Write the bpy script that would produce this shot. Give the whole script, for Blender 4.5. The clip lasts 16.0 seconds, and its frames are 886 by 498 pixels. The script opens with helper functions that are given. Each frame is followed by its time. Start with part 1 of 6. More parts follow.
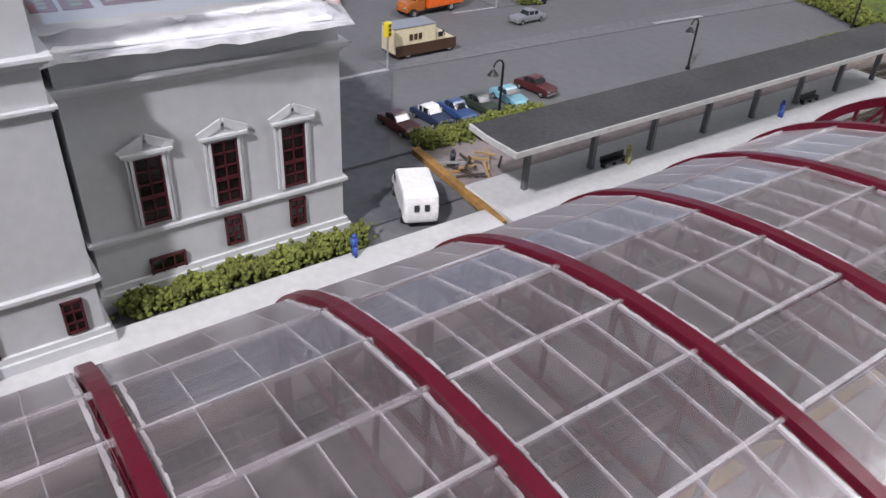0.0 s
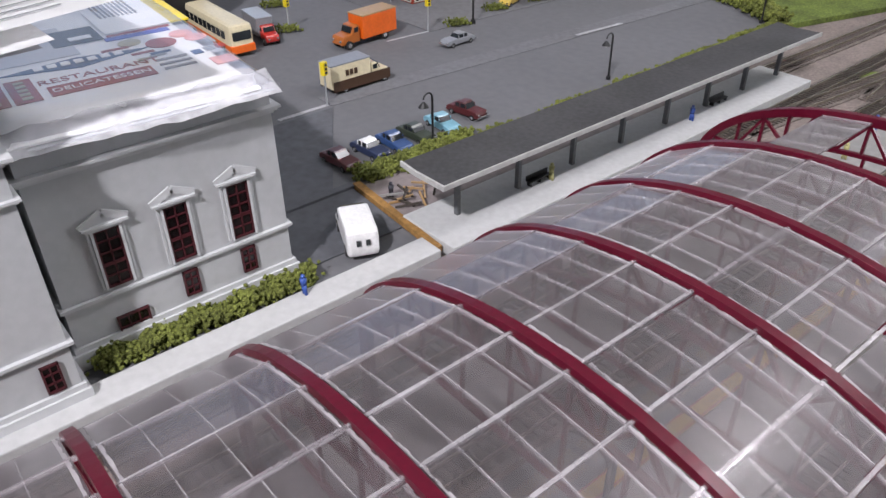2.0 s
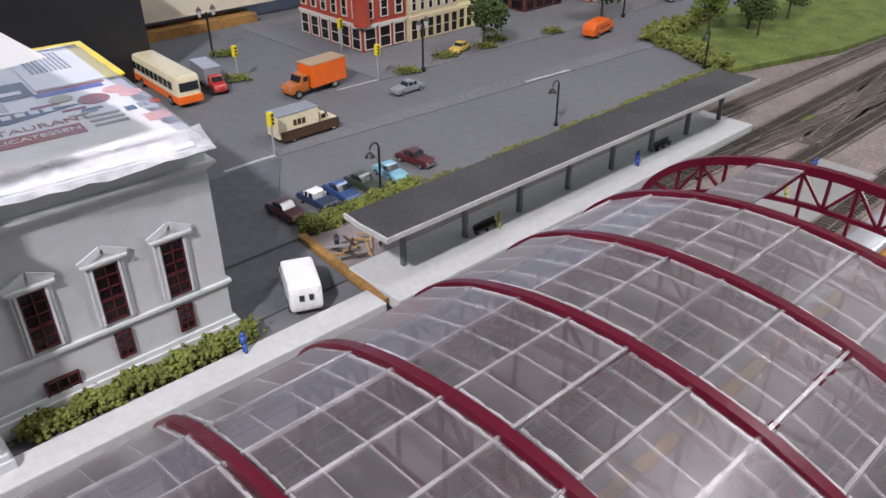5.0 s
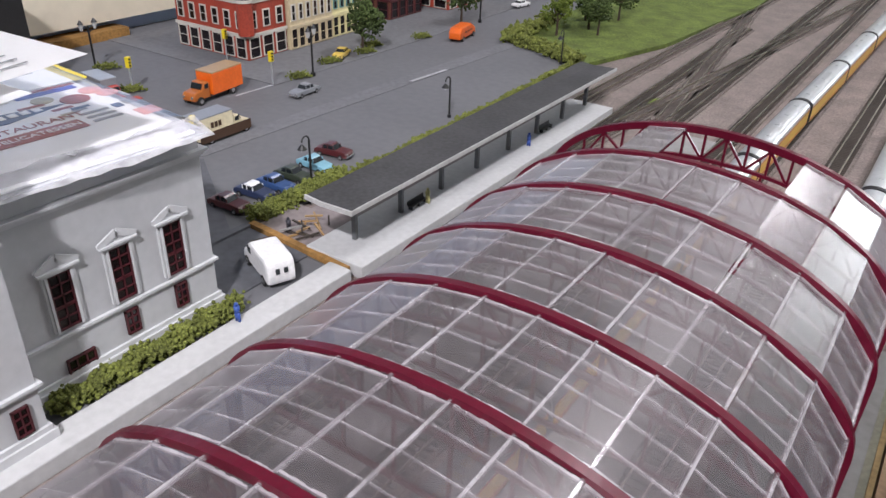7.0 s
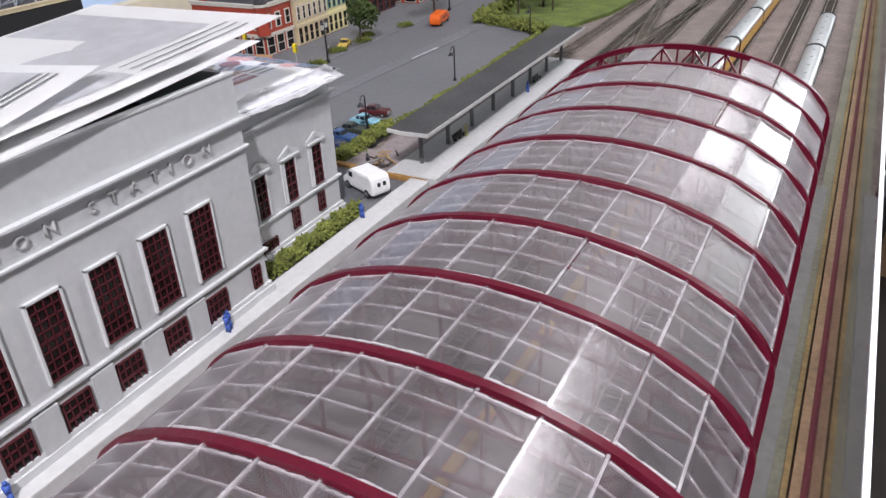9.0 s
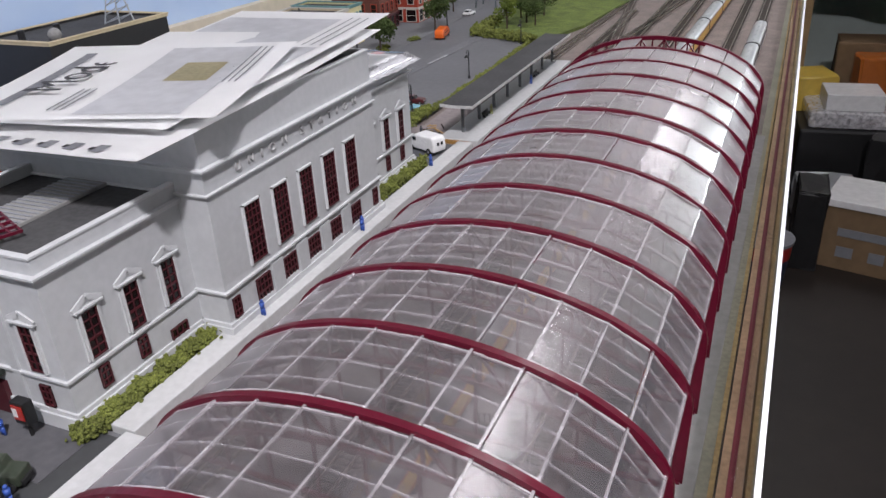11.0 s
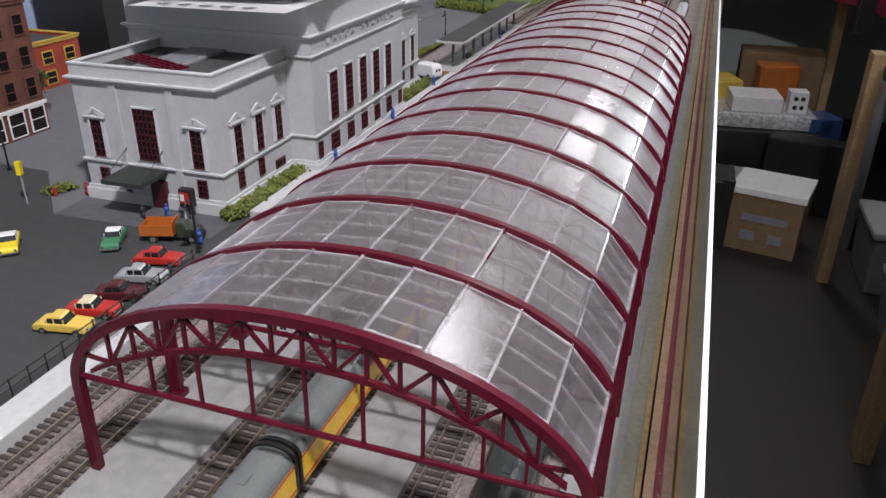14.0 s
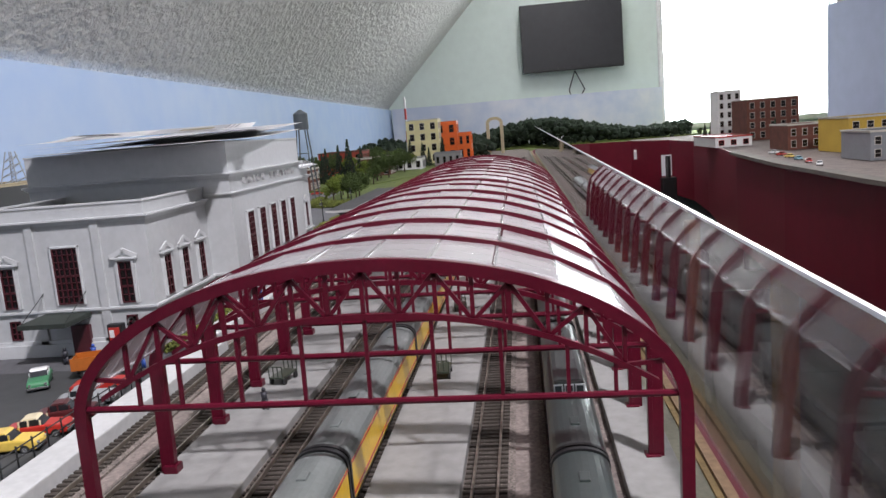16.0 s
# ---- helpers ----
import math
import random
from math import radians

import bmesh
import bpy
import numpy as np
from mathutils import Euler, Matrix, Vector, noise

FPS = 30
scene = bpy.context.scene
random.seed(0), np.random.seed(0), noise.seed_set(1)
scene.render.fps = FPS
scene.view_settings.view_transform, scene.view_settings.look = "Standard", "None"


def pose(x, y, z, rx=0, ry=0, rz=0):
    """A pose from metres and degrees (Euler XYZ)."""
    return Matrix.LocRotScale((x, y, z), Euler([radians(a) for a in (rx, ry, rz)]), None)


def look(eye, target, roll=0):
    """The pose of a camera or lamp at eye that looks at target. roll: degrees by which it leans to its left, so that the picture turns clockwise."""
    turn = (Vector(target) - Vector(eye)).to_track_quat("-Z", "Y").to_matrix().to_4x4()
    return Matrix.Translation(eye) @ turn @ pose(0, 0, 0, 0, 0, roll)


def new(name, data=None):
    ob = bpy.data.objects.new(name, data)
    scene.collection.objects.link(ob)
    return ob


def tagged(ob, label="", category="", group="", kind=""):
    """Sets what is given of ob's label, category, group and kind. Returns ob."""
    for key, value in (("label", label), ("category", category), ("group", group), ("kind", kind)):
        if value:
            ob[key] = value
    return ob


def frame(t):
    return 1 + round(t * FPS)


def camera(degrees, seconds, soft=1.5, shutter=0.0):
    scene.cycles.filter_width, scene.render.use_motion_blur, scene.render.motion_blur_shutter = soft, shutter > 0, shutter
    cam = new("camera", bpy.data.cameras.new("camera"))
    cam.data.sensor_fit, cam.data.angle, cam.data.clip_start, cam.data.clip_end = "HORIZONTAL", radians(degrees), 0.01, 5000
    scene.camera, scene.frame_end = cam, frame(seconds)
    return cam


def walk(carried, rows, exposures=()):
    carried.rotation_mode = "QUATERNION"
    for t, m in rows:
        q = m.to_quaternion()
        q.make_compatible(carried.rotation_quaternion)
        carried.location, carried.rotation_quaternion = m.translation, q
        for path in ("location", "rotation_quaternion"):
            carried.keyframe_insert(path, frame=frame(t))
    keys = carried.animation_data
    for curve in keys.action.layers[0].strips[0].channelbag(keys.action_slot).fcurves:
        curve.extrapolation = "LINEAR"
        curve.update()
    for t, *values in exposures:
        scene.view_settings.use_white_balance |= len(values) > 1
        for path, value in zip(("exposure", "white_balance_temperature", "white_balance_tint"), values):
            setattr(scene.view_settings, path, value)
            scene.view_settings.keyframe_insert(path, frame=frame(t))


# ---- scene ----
cam = camera(60.6, 16.0)
PATH = [
    (0, (-0.0491, 0.1349, 0.1922), (-0.7120, 0.6369, -0.3633), 3.36),
    (0.5, (-0.0386, 0.1436, 0.1948), (-0.6872, 0.6569, -0.3671), 3.20),
    (1, (-0.0339, 0.1476, 0.2035), (-0.6790, 0.6599, -0.3634), 2.21),
    (1.5, (-0.0302, 0.1480, 0.2141), (-0.6773, 0.6542, -0.3560), 0.58),
    (2, (-0.0228, 0.1342, 0.2239), (-0.6624, 0.6643, -0.3328), -0.59),
    (2.5, (-0.0189, 0.1275, 0.2284), (-0.6387, 0.6887, -0.3200), 0.79),
    (3, (-0.0161, 0.1259, 0.2341), (-0.6344, 0.6965, -0.3066), 0.57),
    (3.5, (-0.0154, 0.1278, 0.2340), (-0.6305, 0.7081, -0.2997), 0.11),
    (4, (-0.0248, 0.1386, 0.2292), (-0.6413, 0.7209, -0.3007), 0.63),
    (4.5, (-0.0270, 0.1405, 0.2262), (-0.6531, 0.7217, -0.2937), 0.14),
    (5, (-0.0215, 0.1465, 0.2262), (-0.6516, 0.7302, -0.2857), -0.11),
    (5.2, (-0.0202, 0.1463, 0.2274), (-0.6349, 0.7505, -0.2797), 1.33),
    (7.3, (-0.0293, 0.0526, 0.2332), (-0.5002, 0.7861, -0.2569), 1.62),
    (7.5, (-0.0331, 0.0576, 0.2266), (-0.5135, 0.7898, -0.2563), 0.91),
    (8, (-0.0171, -0.0240, 0.2412), (-0.4741, 0.7214, -0.2442), -3.36),
    (8.2, (-0.0163, -0.0489, 0.2378), (-0.4563, 0.7037, -0.2521), -3.38),
    (10.3, (-0.0078, -0.2233, 0.2467), (-0.4147, 0.5670, -0.2113), -1.99),
    (10.5, (-0.0040, -0.2415, 0.2506), (-0.4238, 0.5419, -0.2078), -2.18),
    (11, (-0.0032, -0.3412, 0.2551), (-0.3729, 0.4720, -0.1944), -3.00),
    (11.5, (0.0071, -0.3802, 0.2579), (-0.3064, 0.4608, -0.1830), -1.01),
    (12, (0.0000, -0.4192, 0.2506), (-0.3287, 0.4073, -0.2062), 0.14),
    (12.5, (0.0013, -0.4462, 0.2479), (-0.3150, 0.3750, -0.2271), -0.86),
    (13, (-0.0010, -0.4932, 0.2403), (-0.3039, 0.3306, -0.2388), -0.43),
    (13.5, (-0.0066, -0.5371, 0.2335), (-0.2926, 0.3038, -0.2260), 0.30),
    (14, (-0.0117, -0.5624, 0.2197), (-0.2828, 0.2947, -0.2185), 0.64),
    (14.5, (-0.0154, -0.5745, 0.2036), (-0.2425, 0.3299, -0.1577), -0.66),
    (15, (-0.0388, -0.5818, 0.1807), (-0.2341, 0.3570, -0.1030), -1.85),
    (15.5, (-0.0608, -0.5897, 0.1462), (-0.1812, 0.3785, -0.0733), -1.99),
    (16, (-0.0692, -0.6064, 0.1298), (-0.1663, 0.3770, -0.0230), -4.70),
]
EXPOSURES = [(0, 0.12), (5, 0.12), (7.5, 0.2), (8.2, 0.22), (10.5, -0.05), (11.5, -0.2), (12.5, -0.3), (13.5, -0.4), (14.5, -0.1), (16, -0.06)]
walk(cam, [(t, look(eye, target, roll)) for t, eye, target, roll in PATH], EXPOSURES)

# ---- world and lights ----
world = bpy.data.worlds.new("world")
scene.world = world
world.use_nodes = True
world.node_tree.nodes["Background"].inputs["Color"].default_value = (0.75, 0.82, 1.0, 1)
world.node_tree.nodes["Background"].inputs["Strength"].default_value = 0.05


def area_lamp(name, place, target, wide, high, watts, colour):
    lamp = bpy.data.lights.new(name, "AREA")
    lamp.shape, lamp.size, lamp.size_y, lamp.energy, lamp.color = "RECTANGLE", wide, high, watts, colour
    ob = new(name, lamp)
    ob.matrix_world = look(place, target)
    return ob


# the room's ceiling lights and the daylight of the end window
area_lamp("ceiling_lamp_key", (0.37, -0.86, 1.335), (-0.3, 0.2, 0.0), 0.08, 0.08, 39, (0.975, 0.94, 1.0))
area_lamp("ceiling_lamp_middle", (0.13, 1.30, 1.31), (0.11, 1.50, 0.0), 0.22, 1.0, 16.5, (0.97, 0.94, 1.0))
area_lamp("ceiling_lamp_far", (0.27, 3.60, 1.30), (0.25, 3.80, 0.0), 0.12, 1.3, 11, (0.98, 0.95, 1.0))
area_lamp("window_daylight", (1.4, 4.45, 0.55), (0.2, 0.0, 0.1), 0.9, 0.9, 20, (0.88, 0.92, 1.0))


# ---- materials ----
def mat(name, colour, rough=0.6, metal=0.0, vary=0.18, scale=160.0, bump=0.15, other=None, spots=0.0, coat=0.0, piece=0.0):
    """A surface with two scales of variation, fine relief and, for pieces, a change of tone from one to the next."""
    m = bpy.data.materials.new(name)
    m.use_nodes = True
    nt = m.node_tree
    n, l = nt.nodes, nt.links
    b = n["Principled BSDF"]
    co = n.new("ShaderNodeTexCoord")
    big, fine = n.new("ShaderNodeTexNoise"), n.new("ShaderNodeTexNoise")
    big.inputs["Scale"].default_value, big.inputs["Detail"].default_value = scale * 0.16, 5
    fine.inputs["Scale"].default_value, fine.inputs["Detail"].default_value = scale * 2.2, 4
    for t in (big, fine):
        l.new(co.outputs["Object"], t.inputs["Vector"])
    add = n.new("ShaderNodeMath")
    add.operation = "ADD"
    l.new(big.outputs["Fac"], add.inputs[0])
    l.new(fine.outputs["Fac"], add.inputs[1])
    half = n.new("ShaderNodeMath")
    half.operation = "MULTIPLY"
    half.inputs[1].default_value = 0.5
    l.new(add.outputs[0], half.inputs[0])
    ramp = n.new("ShaderNodeValToRGB")
    low = other or tuple(c * (1 - vary) for c in colour)
    high = tuple(min(1, c * (1 + vary * 0.6)) for c in colour)
    ramp.color_ramp.elements[0].position, ramp.color_ramp.elements[1].position = 0.38, 0.62
    ramp.color_ramp.elements[0].color, ramp.color_ramp.elements[1].color = (*low, 1), (*high, 1)
    l.new(half.outputs[0], ramp.inputs["Fac"])
    last = ramp.outputs["Color"]
    if piece:
        info, hsv = n.new("ShaderNodeObjectInfo"), n.new("ShaderNodeHueSaturation")
        rng = n.new("ShaderNodeMapRange")
        rng.inputs["To Min"].default_value, rng.inputs["To Max"].default_value = 1 - piece, 1 + piece
        l.new(info.outputs["Random"], rng.inputs["Value"])
        l.new(rng.outputs["Result"], hsv.inputs["Value"])
        l.new(last, hsv.inputs["Color"])
        last = hsv.outputs["Color"]
    if spots:
        vor, mx, st = n.new("ShaderNodeTexVoronoi"), n.new("ShaderNodeMix"), n.new("ShaderNodeMapRange")
        vor.inputs["Scale"].default_value = scale * 3
        l.new(co.outputs["Object"], vor.inputs["Vector"])
        st.inputs["From Min"].default_value, st.inputs["From Max"].default_value = 0.0, 1.0
        l.new(vor.outputs["Color"], st.inputs["Value"])
        mx.data_type, mx.blend_type = "RGBA", "MULTIPLY"
        st.inputs["To Min"].default_value, st.inputs["To Max"].default_value = 1 - spots, 1 + spots
        l.new(last, mx.inputs["A"])
        l.new(st.outputs["Result"], mx.inputs["B"])
        mx.inputs["Factor"].default_value = 1
        last = mx.outputs["Result"]
    l.new(last, b.inputs["Base Color"])
    b.inputs["Roughness"].default_value, b.inputs["Metallic"].default_value = rough, metal
    b.inputs["Coat Weight"].default_value = coat
    if bump:
        bp = n.new("ShaderNodeBump")
        bp.inputs["Strength"].default_value, bp.inputs["Distance"].default_value = bump, 0.0006
        l.new(fine.outputs["Fac"], bp.inputs["Height"])
        l.new(bp.outputs["Normal"], b.inputs["Normal"])
    return m


def clear_plastic(name, haze, tint, rough, colour=(0.8, 0.76, 0.78), gloss=1.0, relief=0.12, blur=0.0, blur_rough=0.1, sheen=0.0):
    """Thin clear sheet: mostly see-through, a little milky, glossy by Fresnel; blur is the share that scatters what lies behind, sheen the share of the gloss that is broad."""
    m = bpy.data.materials.new(name)
    m.use_nodes = True
    nt = m.node_tree
    n, l = nt.nodes, nt.links
    n.remove(n["Principled BSDF"])
    out = n["Material Output"]
    clear, milk, gl, fr = n.new("ShaderNodeBsdfTransparent"), n.new("ShaderNodeBsdfDiffuse"), n.new("ShaderNodeBsdfGlossy"), n.new("ShaderNodeLayerWeight")
    clear.inputs["Color"].default_value, milk.inputs["Color"].default_value = (*tint, 1), (*colour, 1)
    gl.inputs["Roughness"].default_value = rough
    fr.inputs["Blend"].default_value = 0.5
    power, lift = n.new("ShaderNodeMath"), n.new("ShaderNodeMath")
    power.operation, power.inputs[1].default_value = "POWER", 3.7
    lift.operation, lift.inputs[1].default_value, lift.inputs[2].default_value = "MULTIPLY_ADD", 0.95, 0.05
    l.new(fr.outputs["Facing"], power.inputs[0])
    l.new(power.outputs[0], lift.inputs[0])
    co, ns, rng = n.new("ShaderNodeTexCoord"), n.new("ShaderNodeTexNoise"), n.new("ShaderNodeMapRange")
    ns.inputs["Scale"].default_value, ns.inputs["Detail"].default_value = 70, 5
    l.new(co.outputs["Object"], ns.inputs["Vector"])
    rng.inputs["From Min"].default_value, rng.inputs["From Max"].default_value = 0.3, 0.7
    rng.inputs["To Min"].default_value, rng.inputs["To Max"].default_value = haze * 0.5, haze * 1.5
    l.new(ns.outputs["Fac"], rng.inputs["Value"])
    bp = n.new("ShaderNodeBump")
    bp.inputs["Strength"].default_value, bp.inputs["Distance"].default_value = relief, 0.0008
    l.new(ns.outputs["Fac"], bp.inputs["Height"])
    l.new(bp.outputs["Normal"], gl.inputs["Normal"])
    a, b = n.new("ShaderNodeMixShader"), n.new("ShaderNodeMixShader")
    l.new(rng.outputs["Result"], a.inputs[0])
    seen = clear.outputs[0]
    if blur:
        soft, both = n.new("ShaderNodeBsdfRefraction"), n.new("ShaderNodeMixShader")
        soft.inputs["Color"].default_value, soft.inputs["Roughness"].default_value, soft.inputs["IOR"].default_value = (*tint, 1), blur_rough, 1.45
        both.inputs[0].default_value = blur
        l.new(clear.outputs[0], both.inputs[1])
        l.new(soft.outputs[0], both.inputs[2])
        seen = both.outputs[0]
    l.new(seen, a.inputs[1])
    l.new(milk.outputs[0], a.inputs[2])
    sc = n.new("ShaderNodeMath")
    sc.operation, sc.inputs[1].default_value, sc.use_clamp = "MULTIPLY", gloss, True
    l.new(lift.outputs[0], sc.inputs[0])
    l.new(sc.outputs[0], b.inputs[0])
    l.new(a.outputs[0], b.inputs[1])
    shine = gl.outputs[0]
    if sheen:
        wide, pair = n.new("ShaderNodeBsdfGlossy"), n.new("ShaderNodeMixShader")
        wide.inputs["Roughness"].default_value, wide.inputs["Color"].default_value = 0.55, (1.0, 0.96, 0.99, 1)
        pair.inputs[0].default_value = sheen
        l.new(gl.outputs[0], pair.inputs[1])
        l.new(wide.outputs[0], pair.inputs[2])
        shine = pair.outputs[0]
    l.new(shine, b.inputs[2])
    l.new(b.outputs[0], out.inputs["Surface"])
    return m


def glowing(name, colour, power):
    m = bpy.data.materials.new(name)
    m.use_nodes = True
    b = m.node_tree.nodes["Principled BSDF"]
    b.inputs["Base Color"].default_value = (*colour, 1)
    b.inputs["Emission Color"].default_value = (*colour, 1)
    b.inputs["Emission Strength"].default_value = power
    return m


RED = mat("crimson_paint", (0.086, 0.003, 0.0145), 0.3, vary=0.15, scale=220, bump=0.1)
RED.node_tree.nodes["Principled BSDF"].inputs["Specular IOR Level"].default_value = 0.3
GLAZE = clear_plastic("clear_styrene", 0.032, (0.59, 0.565, 0.575), 0.18, (0.86, 0.80, 0.85), gloss=1.3, relief=0.2, blur=0.10, blur_rough=0.06, sheen=0.38)
THINBAR = clear_plastic("scribed_bar", 0.21, (0.93, 0.92, 0.93), 0.25, (0.85, 0.82, 0.85), gloss=1.0)
BAR = clear_plastic("frosted_bar", 0.25, (0.93, 0.92, 0.93), 0.2, (0.85, 0.82, 0.85), gloss=1.2)
STONE = mat("warm_white_styrene", (0.44, 0.45, 0.46), 0.55, vary=0.07, scale=90, bump=0.08)
TRIM = mat("white_styrene_trim", (0.52, 0.53, 0.54), 0.5, vary=0.06, scale=90, bump=0.06)
MAROON = mat("maroon_frame", (0.065, 0.009, 0.014), 0.45, vary=0.2)
PANE = mat("dark_pane", (0.012, 0.008, 0.009), 0.12, vary=0.3, bump=0.0)
ROOFTAR = mat("flat_roof_grey", (0.05, 0.05, 0.052), 0.9, vary=0.35, scale=120, bump=0.3)
ASPHALT = mat("layout_asphalt", (0.135, 0.137, 0.146), 0.85, vary=0.10, scale=60, bump=0.12)
ASPHALT_DARK = mat("dark_road", (0.10, 0.104, 0.116), 0.8, vary=0.25, scale=70, bump=0.2)
CONCRETE = mat("pale_concrete", (0.47, 0.475, 0.475), 0.75, vary=0.1, scale=110, bump=0.12)
CONCRETE_OLD = mat("island_concrete", (0.25, 0.247, 0.24), 0.8, vary=0.14, scale=80, bump=0.15)
BALLAST = mat("grey_brown_ballast", (0.16, 0.135, 0.12), 0.95, vary=0.4, scale=420, bump=0.8, spots=0.5)
YARD = mat("brown_yard_earth", (0.20, 0.165, 0.15), 0.95, vary=0.25, scale=220, bump=0.5, spots=0.25)
TIE = mat("black_brown_tie", (0.05, 0.04, 0.033), 0.85, vary=0.3)
STEEL = mat("nickel_rail", (0.52, 0.47, 0.40), 0.3, metal=0.9, vary=0.2)
GRASS = mat("static_grass", (0.11, 0.15, 0.025), 0.95, vary=0.45, scale=240, bump=0.8, spots=0.4)
BUSH = mat("foam_hedge", (0.135, 0.155, 0.030), 0.95, vary=0.5, scale=500, bump=0.6, spots=0.45)
LEAF = mat("tree_foliage", (0.055, 0.085, 0.018), 0.9, vary=0.5, scale=300, bump=0.4, spots=0.4)
LEAF_LIGHT = mat("light_foliage", (0.12, 0.16, 0.02), 0.9, vary=0.45, scale=300, bump=0.4, spots=0.4)
CONIFER = mat("dark_conifer", (0.02, 0.035, 0.018), 0.95, vary=0.4, scale=300)
BARK = mat("tree_bark", (0.06, 0.04, 0.028), 0.9)
RUST = mat("rust_strip", (0.30, 0.16, 0.045), 0.9, vary=0.35, scale=180)
WOOD = mat("raw_wood", (0.36, 0.24, 0.12), 0.7, vary=0.25, scale=60)
FASCIA = mat("red_fascia", (0.17, 0.008, 0.024), 0.5, vary=0.12, scale=14, bump=0.05)
BLACK = mat("black_paint", (0.012, 0.012, 0.013), 0.45)
CHARCOAL = mat("charcoal_roofing", (0.045, 0.045, 0.047), 0.85, vary=0.3, scale=150, bump=0.25)
PAPER = mat("white_paper", (0.92, 0.925, 0.93), 0.6, vary=0.03, scale=20, bump=0.0)
GREYPAPER = mat("grey_print_paper", (0.55, 0.56, 0.6), 0.6, vary=0.08, scale=30, bump=0.0)
POLYBAG = clear_plastic("poly_bag", 0.5, (0.95, 0.95, 0.97), 0.12, (0.85, 0.85, 0.88))
ACRYLIC = clear_plastic("acrylic_guard", 0.05, (0.93, 0.93, 0.93), 0.03, gloss=1.1, relief=0.01)
EDGE = mat("polished_acrylic_edge", (0.85, 0.87, 0.92), 0.25, vary=0.04, bump=0.0)


# ---- mesh helpers ----
def box(bm, x0, x1, y0, y1, z0, z1, bevel=0.0):
    r = bmesh.ops.create_cube(bm, size=1.0, matrix=Matrix.LocRotScale(((x0 + x1) / 2, (y0 + y1) / 2, (z0 + z1) / 2), None, (abs(x1 - x0), abs(y1 - y0), abs(z1 - z0))))
    if bevel:
        edges = {e for v in r["verts"] for e in v.link_edges}
        bmesh.ops.bevel(bm, geom=list(edges), offset=bevel, segments=2, affect="EDGES", profile=0.6)
    return bm


def rod(bm, a, b, r, sides=8, r2=None):
    a, b = Vector(a), Vector(b)
    d = b - a
    m = Matrix.Translation((a + b) / 2) @ d.to_track_quat("Z", "Y").to_matrix().to_4x4()
    bmesh.ops.create_cone(bm, cap_ends=True, segments=sides, radius1=r, radius2=r if r2 is None else r2, depth=d.length, matrix=m)
    return bm


def beam(bm, a, b, w, h):
    """A square bar from a to b, w wide along y and h across."""
    a, b = Vector(a), Vector(b)
    d = b - a
    m = Matrix.Translation((a + b) / 2) @ d.to_track_quat("Z", "Y").to_matrix().to_4x4()
    bmesh.ops.create_cube(bm, size=1.0, matrix=m @ Matrix.Diagonal((h, w, d.length, 1)))
    return bm


def ball(bm, x, y, z, r, sub=1, squash=(1, 1, 1)):
    bmesh.ops.create_icosphere(bm, subdivisions=sub, radius=r, matrix=Matrix.LocRotScale((x, y, z), None, squash))
    return bm


def prism(bm, outline, axis, lo, hi):
    """A flat outline of (a, b) pushed from lo to hi along axis."""
    def place(a, b, c):
        return {"x": (c, a, b), "y": (a, c, b), "z": (a, b, c)}[axis]
    lower = [bm.verts.new(place(a, b, lo)) for a, b in outline]
    upper = [bm.verts.new(place(a, b, hi)) for a, b in outline]
    n = len(outline)
    bm.faces.new(lower)
    bm.faces.new(list(reversed(upper)))
    for i in range(n):
        bm.faces.new((lower[i], upper[i], upper[(i + 1) % n], lower[(i + 1) % n]))
    bmesh.ops.recalc_face_normals(bm, faces=bm.faces)
    return bm


def mesh_of(bm, name, material, smooth=False):
    me = bpy.data.meshes.new(name)
    bm.to_mesh(me)
    bm.free()
    for m in material if isinstance(material, (list, tuple)) else [material]:
        me.materials.append(m)
    if smooth:
        me.shade_smooth()
    return me


def part(name, bm, material, parent, label="", smooth=False):
    me = bm if isinstance(bm, bpy.types.Mesh) else mesh_of(bm, name, material, smooth)
    ob = new(name, me)
    ob.parent = parent
    if label:
        ob["label"] = label
    return ob


def solo(name, bm, material, label, category, kind="", group="", smooth=False):
    ob = new(name, mesh_of(bm, name, material, smooth))
    return tagged(ob, label, category, group, kind)


def base(name, label, category, place=(0, 0, 0), group="", kind="", turn=0):
    ob = new(name)
    ob.empty_display_size = 0.01
    ob.matrix_basis = pose(*place, 0, 0, turn)
    return tagged(ob, label, category, group, kind)


def B():
    return bmesh.new()


def skew(ob, degrees, x=-0.1187, y=-0.3765):
    """Turn a thing about an upright axis: the railway side lies a little askew to the station."""
    ob.matrix_basis = Matrix.Translation((x, y, 0)) @ pose(0, 0, 0, 0, 0, -degrees) @ Matrix.Translation((-x, -y, 0)) @ ob.matrix_basis
    return ob


